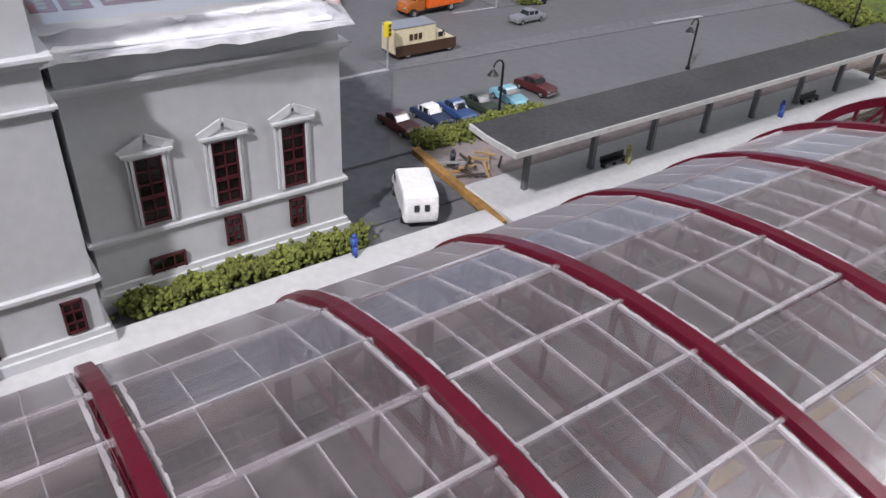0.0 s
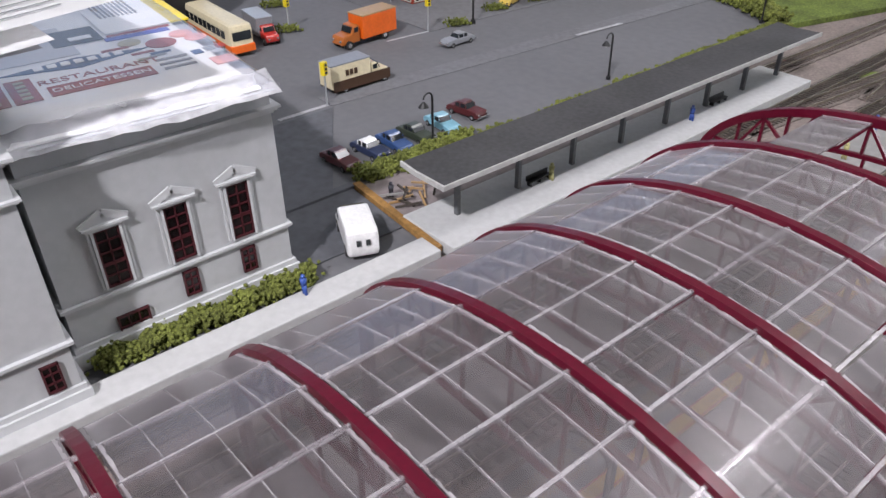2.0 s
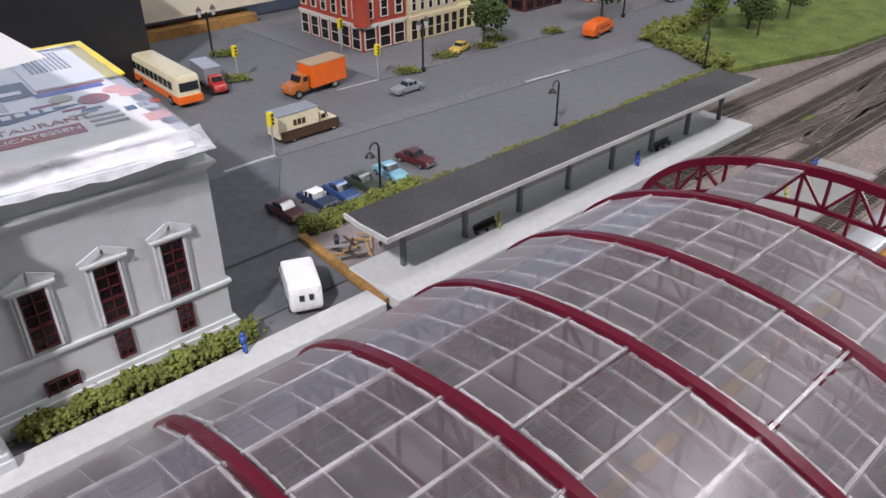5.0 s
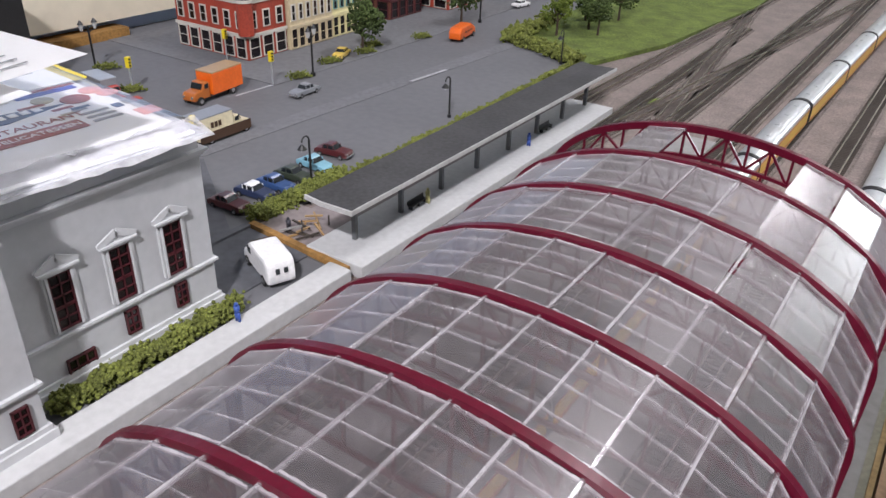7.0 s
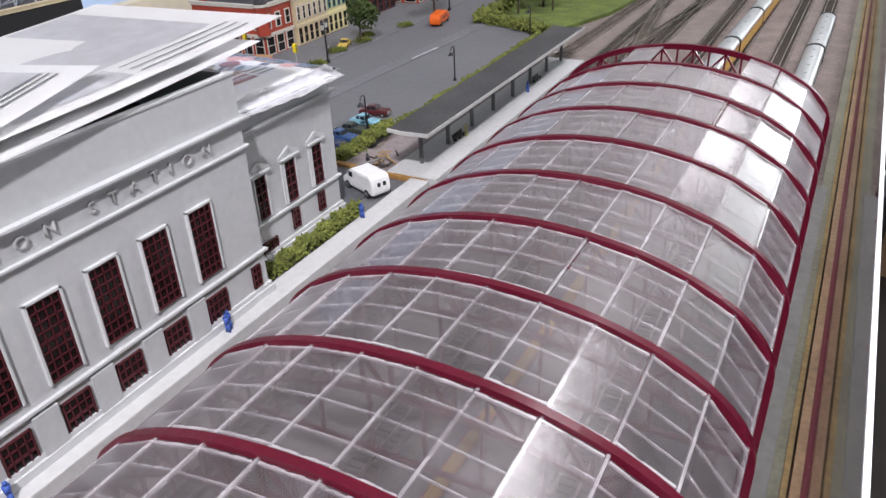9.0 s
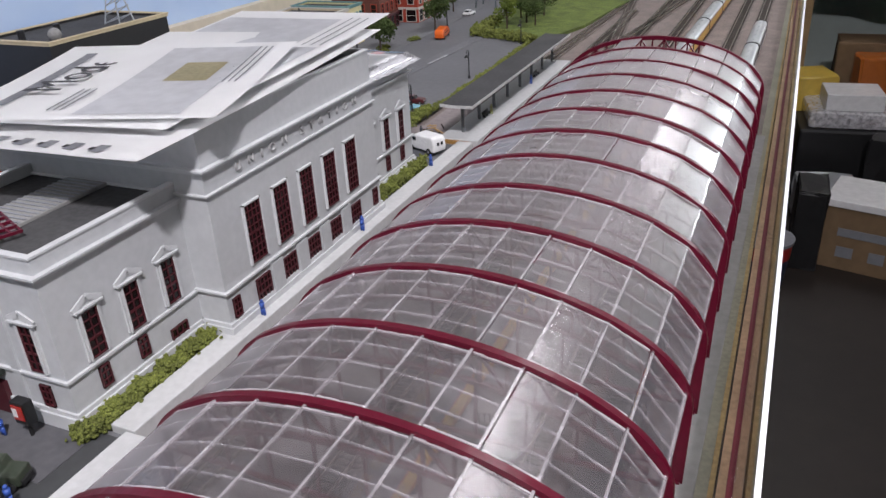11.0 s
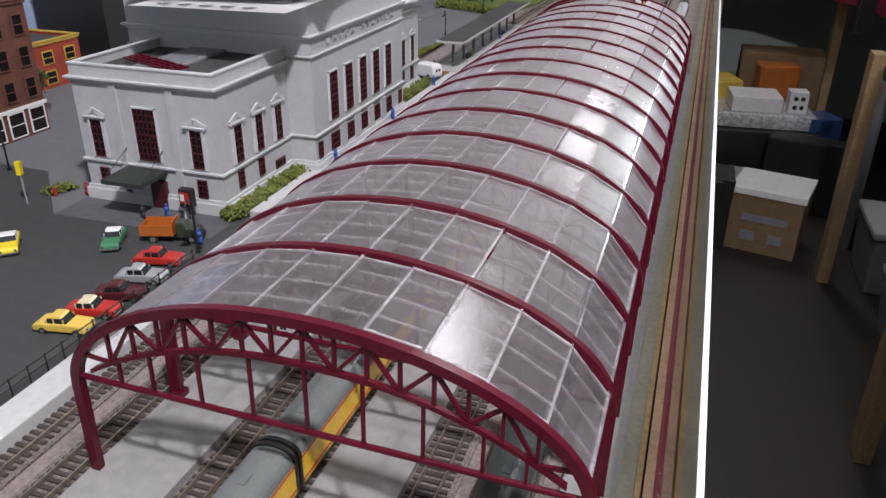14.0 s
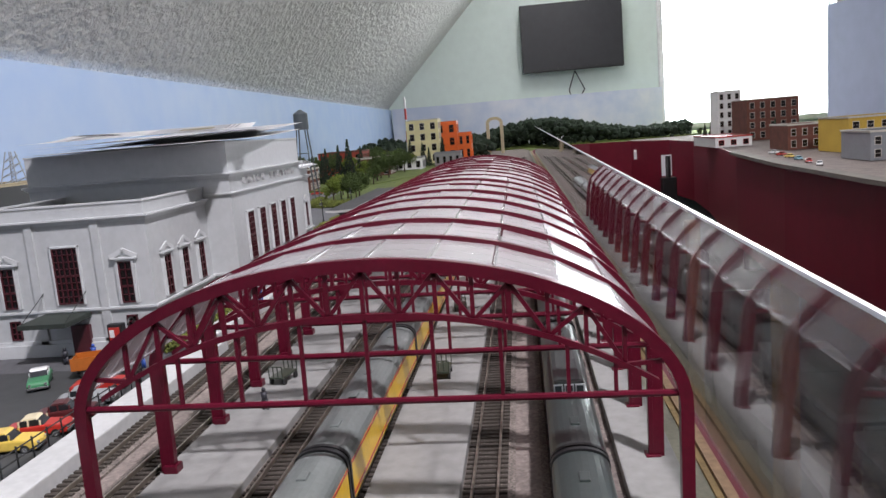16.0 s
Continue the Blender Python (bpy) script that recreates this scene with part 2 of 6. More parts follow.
# ---- the benchwork and its ground ----
bm = B()
box(bm, -0.86, -0.0052, -1.6, 4.45, -0.06, -0.004)
skew(solo("ground", bm, YARD, "brown earth of the model railway yard", "ground", "structure"), 0.57)
bm = B()
prism(bm, [(-0.86, -1.6), (-0.2840, -1.6), (-0.2840, -0.13), (-0.2915, -0.12), (-0.2915, 0.3425), (-0.366, 0.3485), (-0.366, 0.82), (-0.40, 0.86), (-0.47, 0.87), (-0.50, 1.30), (-0.86, 1.35)], "z", -0.0035, 0.0)
solo("road", bm, ASPHALT, "grey painted asphalt streets and car park", "road", "structure")
bm = B()
prism(bm, [(-0.3665, -0.12), (-0.3105, -0.1), (-0.3105, 0.3435), (-0.3665, 0.3475)], "z", 0.0001, 0.0012)
prism(bm, [(-0.475, 0.2785), (-0.3670, 0.2785), (-0.3670, 0.335), (-0.475, 0.405)], "z", 0.0001, 0.0010)
solo("driveway", bm, ASPHALT_DARK, "dark asphalt drive beside the station", "road", "structure")
bm = B()
box(bm, -0.2910, -0.2745, -0.128, 0.3415, -0.004, 0.005, 0.0008)
skew(solo("station_platform", bm, CONCRETE, "pale grey concrete station platform", "platform", "structure"), 0.55, -0.2745, 0.30)
bm = B()
box(bm, -0.2835, -0.2655, -0.9, -0.129, -0.004, 0.0048, 0.0008)
solo("end_platform", bm, CONCRETE, "pale grey concrete platform before the station", "platform", "structure")
bm = B()
box(bm, -0.3155, -0.2715, 0.3475, 0.708, -0.004, 0.0045, 0.0008)
skew(solo("canopy_platform", bm, CONCRETE, "pale grey concrete platform under the canopy", "platform", "structure"), 0.5, -0.2745, 0.345)
bm = B()
prism(bm, [(-0.366, 0.3485), (-0.279, 0.3419), (-0.279, 0.3459), (-0.366, 0.3535)], "z", 0.0002, 0.0035)
solo("kerb_strip", bm, RUST, "rust brown weathered strip across the drive end", "kerb", "structure")
for x0, x1, y0, y1, name in ((-0.2215, -0.1825, -0.62, 0.69, "island_platform"), (-0.1310, -0.0960, -0.62, 0.56, "island_platform"), (-0.0365, -0.0150, -0.62, 0.45, "island_platform")):
    bm = B()
    box(bm, x0, x1, y0, y1, -0.004, 0.001, 0.0006)
    skew(solo(name, bm, CONCRETE_OLD, "grey concrete platform slab between the tracks", "platform", "structure"), 0.85)

# edge of the layout beside the aisle
bm = B()
box(bm, -0.0150, -0.0081, -1.6, 3.2, -0.006, 0.0)
skew(solo("edge_strip", bm, mat("grey_green_edge", (0.24, 0.235, 0.18), 0.85, vary=0.2), "grey green ground strip along the layout edge", "ground", "structure"), 0.57)
bm = B()
box(bm, -0.0080, -0.0056, -1.6, 3.2, -0.006, 0.0008)
skew(solo("edge_board", bm, mat("ochre_board", (0.33, 0.23, 0.10), 0.8, vary=0.3), "ochre board edge beside the platform", "trim", "structure"), 0.57)
bm = B()
box(bm, -0.0045, -0.0006, -1.6, 3.2, -0.03, 0.0005)
skew(solo("fascia_backing", bm, mat("tan_hardboard", (0.42, 0.28, 0.17), 0.75, vary=0.25), "tan hardboard edge of the fascia", "trim", "structure"), 0.57)
bm = B()
box(bm, -0.0005, 0.0027, -1.6, 3.2, -0.26, 0.0)
skew(solo("fascia", bm, FASCIA, "deep red painted hardboard fascia", "fascia", "structure"), 0.57)

# leans a little out over the aisle and climbs towards its far end
GUARD_HIGH = 0.0912
guard = base("acrylic_guard", "clear acrylic guard panel along the layout edge", "panel", (0.0010, 0, 0.0006))
bm = B()
box(bm, 0.0, 0.0016, -1.5, 2.55, 0.0, GUARD_HIGH)
part("sheet", bm, ACRYLIC, guard)
bm = B()
box(bm, -0.0001, 0.0017, -1.5, 2.55, GUARD_HIGH + 0.0002, GUARD_HIGH + 0.0014)
part("edge", bm, EDGE, guard, "bright polished top edge")
for ob in guard.children:
    for v in ob.data.vertices:
        if v.co.z > 0.01:
            v.co.z += 0.029 * max(-0.7, min(0.9, v.co.y))
guard.matrix_basis = guard.matrix_basis @ pose(0, 0, 0, 0, 3.4, 0)
skew(guard, 0.57)


# ---- tracks ----
SIDING_TIE = mat("dusty_tie", (0.10, 0.082, 0.072), 0.9, vary=0.3)


TIE_V = [(dx, dy, dz) for dz in (0.0010, 0.0021) for dx, dy in ((-0.0082, -0.0010), (0.0082, -0.0010), (0.0082, 0.0010), (-0.0082, 0.0010))]
TIE_F = [(4, 5, 6, 7), (0, 1, 5, 4), (1, 2, 6, 5), (2, 3, 7, 6), (3, 0, 4, 7)]
TIE_MESH = bpy.data.meshes.new("tie")
TIE_MESH.from_pydata(TIE_V, [], TIE_F)
TIE_MESH.materials.append(TIE)


def track(x, y0, y1, label, x_end=None, straight=False):
    t = base("railway_track", label, "track", (x, 0, -0.004))
    far = x if x_end is None else x_end
    bm = B()
    w = 0.011
    prism(bm, [(-w, y0), (w, y0), (far - x + w, y1), (far - x - w, y1)], "z", 0.0001, 0.0012)
    part("ballast", bm, BALLAST, t, "grey brown ballast")
    n = int((y1 - y0) / 0.0042)
    wood = TIE if straight else SIDING_TIE
    verts, faces = [], []
    for i in range(n):
        y = y0 + 0.0042 * (i + 0.5)
        cx = (far - x) * (y - y0) / (y1 - y0)
        if straight and -0.63 < y < -0.08:
            part("tie", TIE_MESH, wood, t).location = (cx, y, 0)
            continue
        k = len(verts)
        verts += [(cx + dx, y + dy, dz) for dx, dy, dz in TIE_V]
        faces += [tuple(k + v for v in f) for f in TIE_F]
    me = bpy.data.meshes.new("tie_bed")
    me.from_pydata(verts, [], faces)
    me.materials.append(wood)
    tagged(part("tie_bed", me, wood, t, "dark plastic ties"), kind="stuff")
    for s in (-1, 1):
        bm = B()
        dx = s * 0.0047
        prism(bm, [(dx - 0.0004, y0), (dx + 0.0004, y0), (far - x + dx + 0.0004, y1), (far - x + dx - 0.0004, y1)], "z", 0.0019, 0.0040)
        part("rail", bm, STEEL, t, "worn nickel rail")
    return skew(t, 0.85) if straight else t


for x, y0, y1, xe in ((-0.2560, -0.75, 1.15, -0.285), (-0.2310, -0.75, 1.9, -0.235), (-0.1715, -0.75, 2.6, -0.185), (-0.1405, -0.75, 2.6, -0.135), (-0.0862, -0.75, 2.6, -0.095), (-0.0545, -0.75, 2.6, -0.060)):
    track(x, y0, y1, "model railway track with dark ties", xe, True)
for x, y0, y1, xe in ((-0.262, 0.60, 1.6, -0.150), (-0.31, 0.72, 2.2, -0.255), (-0.225, 0.72, 1.4, -0.30)):
    track(x, y0, y1, "siding track crossing the yard", xe)


# ---- train shed ----
XC, ARCH_A, ARCH_B, SPRING = -0.1203, 0.1006, 0.0503, 0.0425
RIB0, BAY, RIBS = 0.0, 0.0523, 17          # along the shed, from its open end


def arch(u, off=0.0):
    """Height of the roof's outer line at u from the middle, drawn in by off."""
    a, b = ARCH_A - off, ARCH_B - off
    return SPRING + b * math.sqrt(max(0.0, 1 - (u / a) ** 2))


def chord(u):
    return 0.0752 - 0.024 * (abs(u) / 0.09) ** 2.3


def arc_points(off, steps=40, low=0.0):
    pts = [(-(ARCH_A - off), low)]
    for i in range(steps + 1):
        a = math.pi * i / steps
        pts.append((-(ARCH_A - off) * math.cos(a), SPRING + (ARCH_B - off) * math.sin(a)))
    pts.append((ARCH_A - off, low))
    return pts


def strip(bm, outer, inner, y0, y1):
    """A curved bar between two lines of points."""
    rows = []
    for (a, b), (c, d) in zip(outer, inner):
        rows.append([bm.verts.new(v) for v in ((a, y0, b), (a, y1, b), (c, y1, d), (c, y0, d))])
    for p, q in zip(rows, rows[1:]):
        for i in range(4):
            bm.faces.new((p[i], p[(i + 1) % 4], q[(i + 1) % 4], q[i]))
    bm.faces.new(rows[0])
    bm.faces.new(list(reversed(rows[-1])))
    bmesh.ops.recalc_face_normals(bm, faces=bm.faces)


shed = base("train_shed", "long arched train shed with crimson ribs and clear roof panels", "train shed", (XC, -0.3767, 0.0))
bm = B()
strip(bm, arc_points(0.0, low=-0.0015), arc_points(0.0040, low=-0.0015), -0.0017, 0.0017)
ARCH_MESH = mesh_of(bm, "arch", RED)
bm = B()
us = [-0.0905 + 0.181 * i / 30 for i in range(31)]
strip(bm, [(u, chord(u)) for u in us], [(u, chord(u) - 0.0019) for u in us], -0.0010, 0.0010)
CHORD_MESH = mesh_of(bm, "lower_chord", RED)
bm = B()
rod(bm, (-0.097, 0, 0.0462), (0.097, 0, 0.0462), 0.0012, 8)
TIE_BAR_MESH = mesh_of(bm, "tie_bar", RED)
HANGERS = [-0.0775, -0.063, -0.0425, -0.0212, 0.0, 0.0212, 0.0425, 0.063, 0.0775]
bm = B()
nodes = [-0.092 + 0.184 * i / 16 for i in range(17)]
for i, u in enumerate(nodes):
    top = lambda v: (v, 0, arch(v, 0.004))
    low = lambda v: (v, 0, chord(v) - 0.001)
    beam(bm, low(u), top(u), 0.0013, 0.0013) if abs(u) < 0.088 else None
    if i < 16:
        w = nodes[i + 1]
        beam(bm, *((low(u), top(w)) if i % 2 else (top(u), low(w))), 0.0013, 0.0013)
WEB_MESH = mesh_of(bm, "web", RED)
hanger_meshes = []
for u in HANGERS:
    bm = B()
    beam(bm, (u, 0, 0.0462), (u, 0, chord(u) - 0.001), 0.0012, 0.0012)
    hanger_meshes.append(mesh_of(bm, "hanger", RED))
bm = B()
box(bm, -0.0016, 0.0016, -0.0016, 0.0016, -0.0012, 0.046, 0.0003)
box(bm, -0.0029, 0.0029, -0.0029, 0.0029, -0.0012, 0.0030, 0.0004)
LEG_MESH = mesh_of(bm, "column", RED)
for k in range(RIBS):
    y = RIB0 + BAY * k
    rib = part("rib", ARCH_MESH, RED, shed)
    rib.location.y = y
    for name, me in (("lower_chord", CHORD_MESH), ("tie_bar", TIE_BAR_MESH), ("web", WEB_MESH)):
        part(name, me, RED, rib)
    for me in hanger_meshes:
        part("hanger", me, RED, rib)
    if 0 < k < RIBS - 1:
        for s in (-1, 1):
            part("column", LEG_MESH, RED, rib).location.x = s * 0.0965

US = [-0.0968, -0.0815, -0.062, -0.0415, -0.0208, 0.0, 0.0208, 0.0415, 0.062, 0.0815, 0.0968]
LENGTH = BAY * (RIBS - 1)
for u in US:
    bm = B()
    a = math.atan2(u / ARCH_A ** 2, (arch(u) - SPRING) / ARCH_B ** 2)
    m = Matrix.Translation((u, 0, arch(u, 0.0018))) @ pose(0, 0, 0, 0, math.degrees(a), 0)
    bmesh.ops.create_cube(bm, size=1.0, matrix=m @ Matrix.Translation((0, RIB0 + (LENGTH - BAY) / 2, 0)) @ Matrix.Diagonal((0.0011, LENGTH - BAY, 0.0012, 1)))
    part("purlin", bm, BAR, shed, "pale clear plastic purlin")
panel_meshes, bar_meshes, border_meshes = [], [], []
BORDER = clear_plastic("glue_frosted_edge", 0.30, (0.85, 0.83, 0.84), 0.3, (0.86, 0.82, 0.85))
for u, w in zip(US, US[1:]):
    p, q = Vector((u, 0, arch(u, 0.0018))), Vector((w, 0, arch(w, 0.0018)))
    d = (q - p).normalized()
    nrm = Vector((-d.z, 0, d.x))
    bm = B()
    m = Matrix(((d.x, 0, nrm.x), (0, 1, 0), (d.z, 0, nrm.z))).to_4x4()
    m.translation = (p + q) / 2
    bmesh.ops.create_cube(bm, size=1.0, matrix=m @ Matrix.Translation((0, BAY / 2, 0)) @ Matrix.Diagonal(((q - p).length + 0.0001, BAY - 0.0046, 0.0007, 1)))
    panel_meshes.append(mesh_of(bm, "roof_panel", GLAZE))
    bm = B()
    bmesh.ops.create_cube(bm, size=1.0, matrix=m @ Matrix.Diagonal(((q - p).length + 0.0001, 0.00030, 0.0010, 1)))
    bar_meshes.append(mesh_of(bm, "glazing_bar", THINBAR))
    bm = B()
    for i in range(9):
        wob = random.uniform(-0.0003, 0.0003)
        span = ((q - p).length - 0.0010) / 9
        bmesh.ops.create_cube(bm, size=1.0, matrix=m @ Matrix.Translation(((i - 4) * span, wob * 0.4, 0)) @ Matrix.Diagonal((span, 0.0008 + wob, 0.0010, 1)))
    border_meshes.append(mesh_of(bm, "frosted_border", BORDER))
for k in range(RIBS - 1):
    for j, me in enumerate(panel_meshes):
        if k == RIBS - 2 and j not in (3, 7, 8, 9):
            continue
        pn = part("roof_panel", me, GLAZE, shed)
        pn.location = (0, RIB0 + BAY * k, random.uniform(-0.0002, 0.0003))
        pn.rotation_euler = (random.uniform(-0.012, 0.012), random.uniform(-0.014, 0.014), 0)
        pn.visible_shadow = False
        for y in (0.0034, BAY - 0.0034):
            part("frosted_border", border_meshes[j], BORDER, pn).location.y = y
        for i in (1, 2, 3):
            part("glazing_bar", bar_meshes[j], THINBAR, pn).location.y = BAY * i / 4
shed.matrix_basis = Matrix.Translation((XC + 0.0006, -0.3767, 0.0)) @ pose(0, 0, 0, 0, 0.8, -0.58)


# ---- station ----
YC = 0.0706          # middle of the station along the platform
station = base("union_station", "white neoclassical model station with maroon windows", "station building", (0, 0, 0))


def wall_ring(bm, x0, x1, y0, y1, z0, z1, thick):
    """Four walls in one closed ring."""
    t = thick
    rows = []
    for a, b in ((0, z0), (0, z1), (t, z1), (t, z0)):
        rows.append([bm.verts.new(v) for v in ((x0 + a, y0 + a, b), (x1 - a, y0 + a, b), (x1 - a, y1 - a, b), (x0 + a, y1 - a, b))])
    made = []
    for r in range(4):
        p, q = rows[r], rows[(r + 1) % 4]
        for i in range(4):
            made.append(bm.faces.new((p[i], p[(i + 1) % 4], q[(i + 1) % 4], q[i])))
    bmesh.ops.recalc_face_normals(bm, faces=made)


def moulding(x0, x1, y0, y1, z, steps, name="cornice"):
    """Bands round a block: (height, reach) from z upward."""
    bm = B()
    for high, out in steps:
        wall_ring(bm, x0 - out, x1 + out, y0 - out, y1 + out, z, z + high, 0.004 + out)
        z += high
    return part(name, bm, TRIM, station)


def block(x0, x1, y0, y1, top, roof):
    bm = B()
    box(bm, x0, x1, y0, y1, 0.001, roof)
    part("wall", bm, STONE, station)
    bm = B()
    box(bm, x0 + 0.003, x1 - 0.003, y0 + 0.003, y1 - 0.003, roof - 0.001, roof + 0.0006)
    part("roof_deck", bm, ROOFTAR, station, "dark flat roof deck")
    bm = B()
    wall_ring(bm, x0, x1, y0, y1, roof, top, 0.0028)
    part("parapet", bm, STONE, station)
    bm = B()
    wall_ring(bm, x0 - 0.0006, x1 + 0.0006, y0 - 0.0006, y1 + 0.0006, top, top + 0.0012, 0.0040)
    part("coping", bm, TRIM, station)


CX0, CX1, CY0, CY1 = -0.452, -0.2875, -0.0340, 0.1650
WX0, WX1 = -0.4255, -0.3095
block(CX0, CX1, CY0, CY1, 0.1345, 0.1120)
for s in (-1, 1):
    y0, y1 = sorted((YC + s * 0.2040, YC + s * 0.0996))
    block(WX0, WX1, y0, y1, 0.1012, 0.0945)
    moulding(WX0, WX1, y0, y1, 0.0892, ((0.0014, 0.0010), (0.0012, 0.0022), (0.0012, 0.0034)))
    moulding(WX0, WX1, y0, y1, 0.0300, ((0.0010, 0.0008), (0.0014, 0.0018)), "belt_course")
    moulding(WX0, WX1, y0, y1, 0.0008, ((0.0085, 0.0026), (0.0025, 0.0014)), "plinth")
moulding(CX0, CX1, CY0, CY1, 0.1085, ((0.0012, 0.0010), (0.0012, 0.0024), (0.0012, 0.0036)))
moulding(CX0, CX1, CY0, CY1, 0.0945, ((0.0010, 0.0010), (0.0010, 0.0020)), "architrave")
moulding(CX0, CX1, CY0, CY1, 0.0310, ((0.0010, 0.0008), (0.0014, 0.0020)), "belt_course")
moulding(CX0, CX1, CY0, CY1, 0.0008, ((0.0085, 0.0026), (0.0025, 0.0014)), "plinth")


def window(face, at, along, z0, z1, wide, cols, rows, pediment=False, casing=0.0012):
    """A window on a face: 'e' looks to +x, 's' to -y, 'n' to +y. at is the face's plane, along the middle of the window."""
    w = new("window")
    w.parent = station
    turn = {"e": 90, "s": 0, "n": 180, "w": -90}[face]
    w.matrix_basis = pose(*((at, along, 0) if face in "ew" else (along, at, 0)), 0, 0, turn)
    h = wide / 2
    bm = B()
    box(bm, -h, h, -0.0004, 0.0006, z0, z1)
    part("pane", bm, PANE, w, "dark glass")
    bm = B()
    for x0, x1, a, b in ((-h, -h + 0.0008, z0, z1), (h - 0.0008, h, z0, z1), (-h, h, z0, z0 + 0.0009), (-h, h, z1 - 0.0009, z1)):
        box(bm, x0, x1, -0.0013, 0.0002, a, b)
    for i in range(1, cols):
        x = -h + wide * i / cols
        box(bm, x - 0.0003, x + 0.0003, -0.0011, 0.0002, z0, z1)
    for i in range(1, rows):
        z = z0 + (z1 - z0) * i / rows
        t = 0.0007 if i == rows // 2 and rows > 3 else 0.0003
        box(bm, -h, h, -0.0011, 0.0002, z - t, z + t)
    part("window_frame", bm, MAROON, w, "maroon muntin frame")
    if casing:
        bm = B()
        for x0, x1, a, b in ((-h - casing, -h, z0 - 0.0004, z1 + casing), (h, h + casing, z0 - 0.0004, z1 + casing), (-h - casing, h + casing, z1, z1 + casing)):
            box(bm, x0, x1, -0.0018, 0.0002, a, b, 0.0001)
        if pediment:
            box(bm, -h - casing * 2.0, -h - casing * 1.2, -0.0012, 0.0002, z0, z1 + casing)
            box(bm, h + casing * 1.2, h + casing * 2.0, -0.0012, 0.0002, z0, z1 + casing)
        part("casing", bm, TRIM, w)
    if pediment:
        zt = z1 + 0.0028
        bm = B()
        box(bm, -h - 0.0042, h + 0.0042, -0.0030, 0.0002, zt - 0.0012, zt, 0.0001)
        box(bm, -h - 0.0028, h + 0.0028, -0.0020, 0.0002, zt - 0.0026, zt - 0.0012)
        prism(bm, [(-h - 0.0034, zt), (h + 0.0034, zt), (0, zt + 0.0042)], "y", -0.0012, 0.0002)
        for s in (-1, 1):
            beam(bm, (s * (h + 0.0044), -0.0015, zt + 0.0002), (-s * 0.0001, -0.0015, zt + 0.0048), 0.0032, 0.0010)
        part("pediment", bm, TRIM, w)
    return w


for s in (-1, 1):
    for d in (0.1240, 0.1529, 0.1816):
        window("e", WX1, YC + s * d, 0.0347, 0.0623, 0.0104, 2, 5, True)
    for d in (0.1532, 0.1818):
        window("e", WX1, YC + s * d, 0.0150, 0.0280, 0.0072, 2, 3, casing=0.0)
    window("e", WX1, YC + s * 0.1252, 0.0070, 0.0190, 0.0140, 3, 2, casing=0.0)
    face, plane = ("s", YC - 0.2040) if s < 0 else ("n", YC + 0.2040)
    for x in (-0.4100, -0.3270):
        window(face, plane, x, 0.0347, 0.0625, 0.0095, 2, 5, True)
        window(face, plane, x, 0.0130, 0.0262, 0.0075, 2, 3, casing=0.0)
    window(face, plane, -0.3675, 0.0360, 0.0740, 0.0180, 5, 8)
    bm = B()
    for x in (-0.3905, -0.3445):
        y0, y1 = sorted((plane, plane + s * 0.0014))
        bm = B()
        box(bm, x - 0.0028, x + 0.0028, y0, y1, 0.009, 0.0905)
        part("pilaster", bm, STONE, station)
for i in range(5):
    y = 0.0020 + 0.0304 * i
    window("e", CX1, y, 0.0388, 0.0778, 0.0158, 4, 8)
    window("e", CX1, y, 0.0062, 0.0268, 0.0150, 4, 4, casing=0.0)
for y in (-0.0262, 0.1560):
    window("e", CX1, y, 0.0130, 0.0265, 0.0070, 2, 3, casing=0.0)
for i in range(4):
    y = 0.0020 + 0.0304 * (i + 0.5)
    bm = B()
    box(bm, CX1, CX1 + 0.0020, y - 0.006, y + 0.006, 0.0062, 0.0300)
    part("pier", bm, STONE, station)

text = bpy.data.curves.new("inscription", "FONT")
text.body, text.size, text.extrude, text.align_x, text.space_character = "UNION STATION", 0.0080, 0.0008, "CENTER", 2.75
ob = new("inscription", text)
ob.matrix_basis = pose(CX1 + 0.0006, 0.0670, 0.1008, 90, 0, 90)
text.materials.append(mat("letter_grey", (0.36, 0.36, 0.36), 0.6))
ob.parent = station

# awning over the end door
awn = new("entrance_awning")
awn.parent = station
bm = B()
prism(bm, [(-0.1635, 0.0265), (-0.1335, 0.0270), (-0.1335, 0.0300), (-0.1635, 0.0295)], "x", -0.3885, -0.3555)
me = mesh_of(bm, "awning", mat("dark_green_awning", (0.028, 0.036, 0.03), 0.7, vary=0.25))
part("canopy", me, None, awn, "dark green flat awning")
bm = B()
for x in (-0.3870, -0.3570):
    rod(bm, (x, -0.1615, 0.0295), (x, -0.1335, 0.044), 0.0003, 6)
part("stay", bm, BLACK, awn)
bm = B()
box(bm, -0.3700, -0.3570, -0.1362, -0.1330, 0.001, 0.0215)
part("door", bm, MAROON, station, "dark maroon double door")

# ---- platform canopy ----
canopy = base("platform_canopy", "long charcoal platform canopy on grey posts", "canopy", (0, 0, 0.0045))
bm = B()
prism(bm, [(-0.3095, 0.0368), (-0.2980, 0.0358), (-0.2752, 0.0366), (-0.2752, 0.0350), (-0.2980, 0.0342), (-0.3095, 0.0352)], "y", 0.3450, 0.7070)
part("roof", bm, CHARCOAL, canopy)
bm = B()
box(bm, -0.2750, -0.2742, 0.3430, 0.7080, 0.0342, 0.0370)
prism(bm, [(-0.3100, 0.0372), (-0.2980, 0.0362), (-0.2740, 0.0370), (-0.2740, 0.0342), (-0.2980, 0.0334), (-0.3100, 0.0344)], "y", 0.3432, 0.3445)
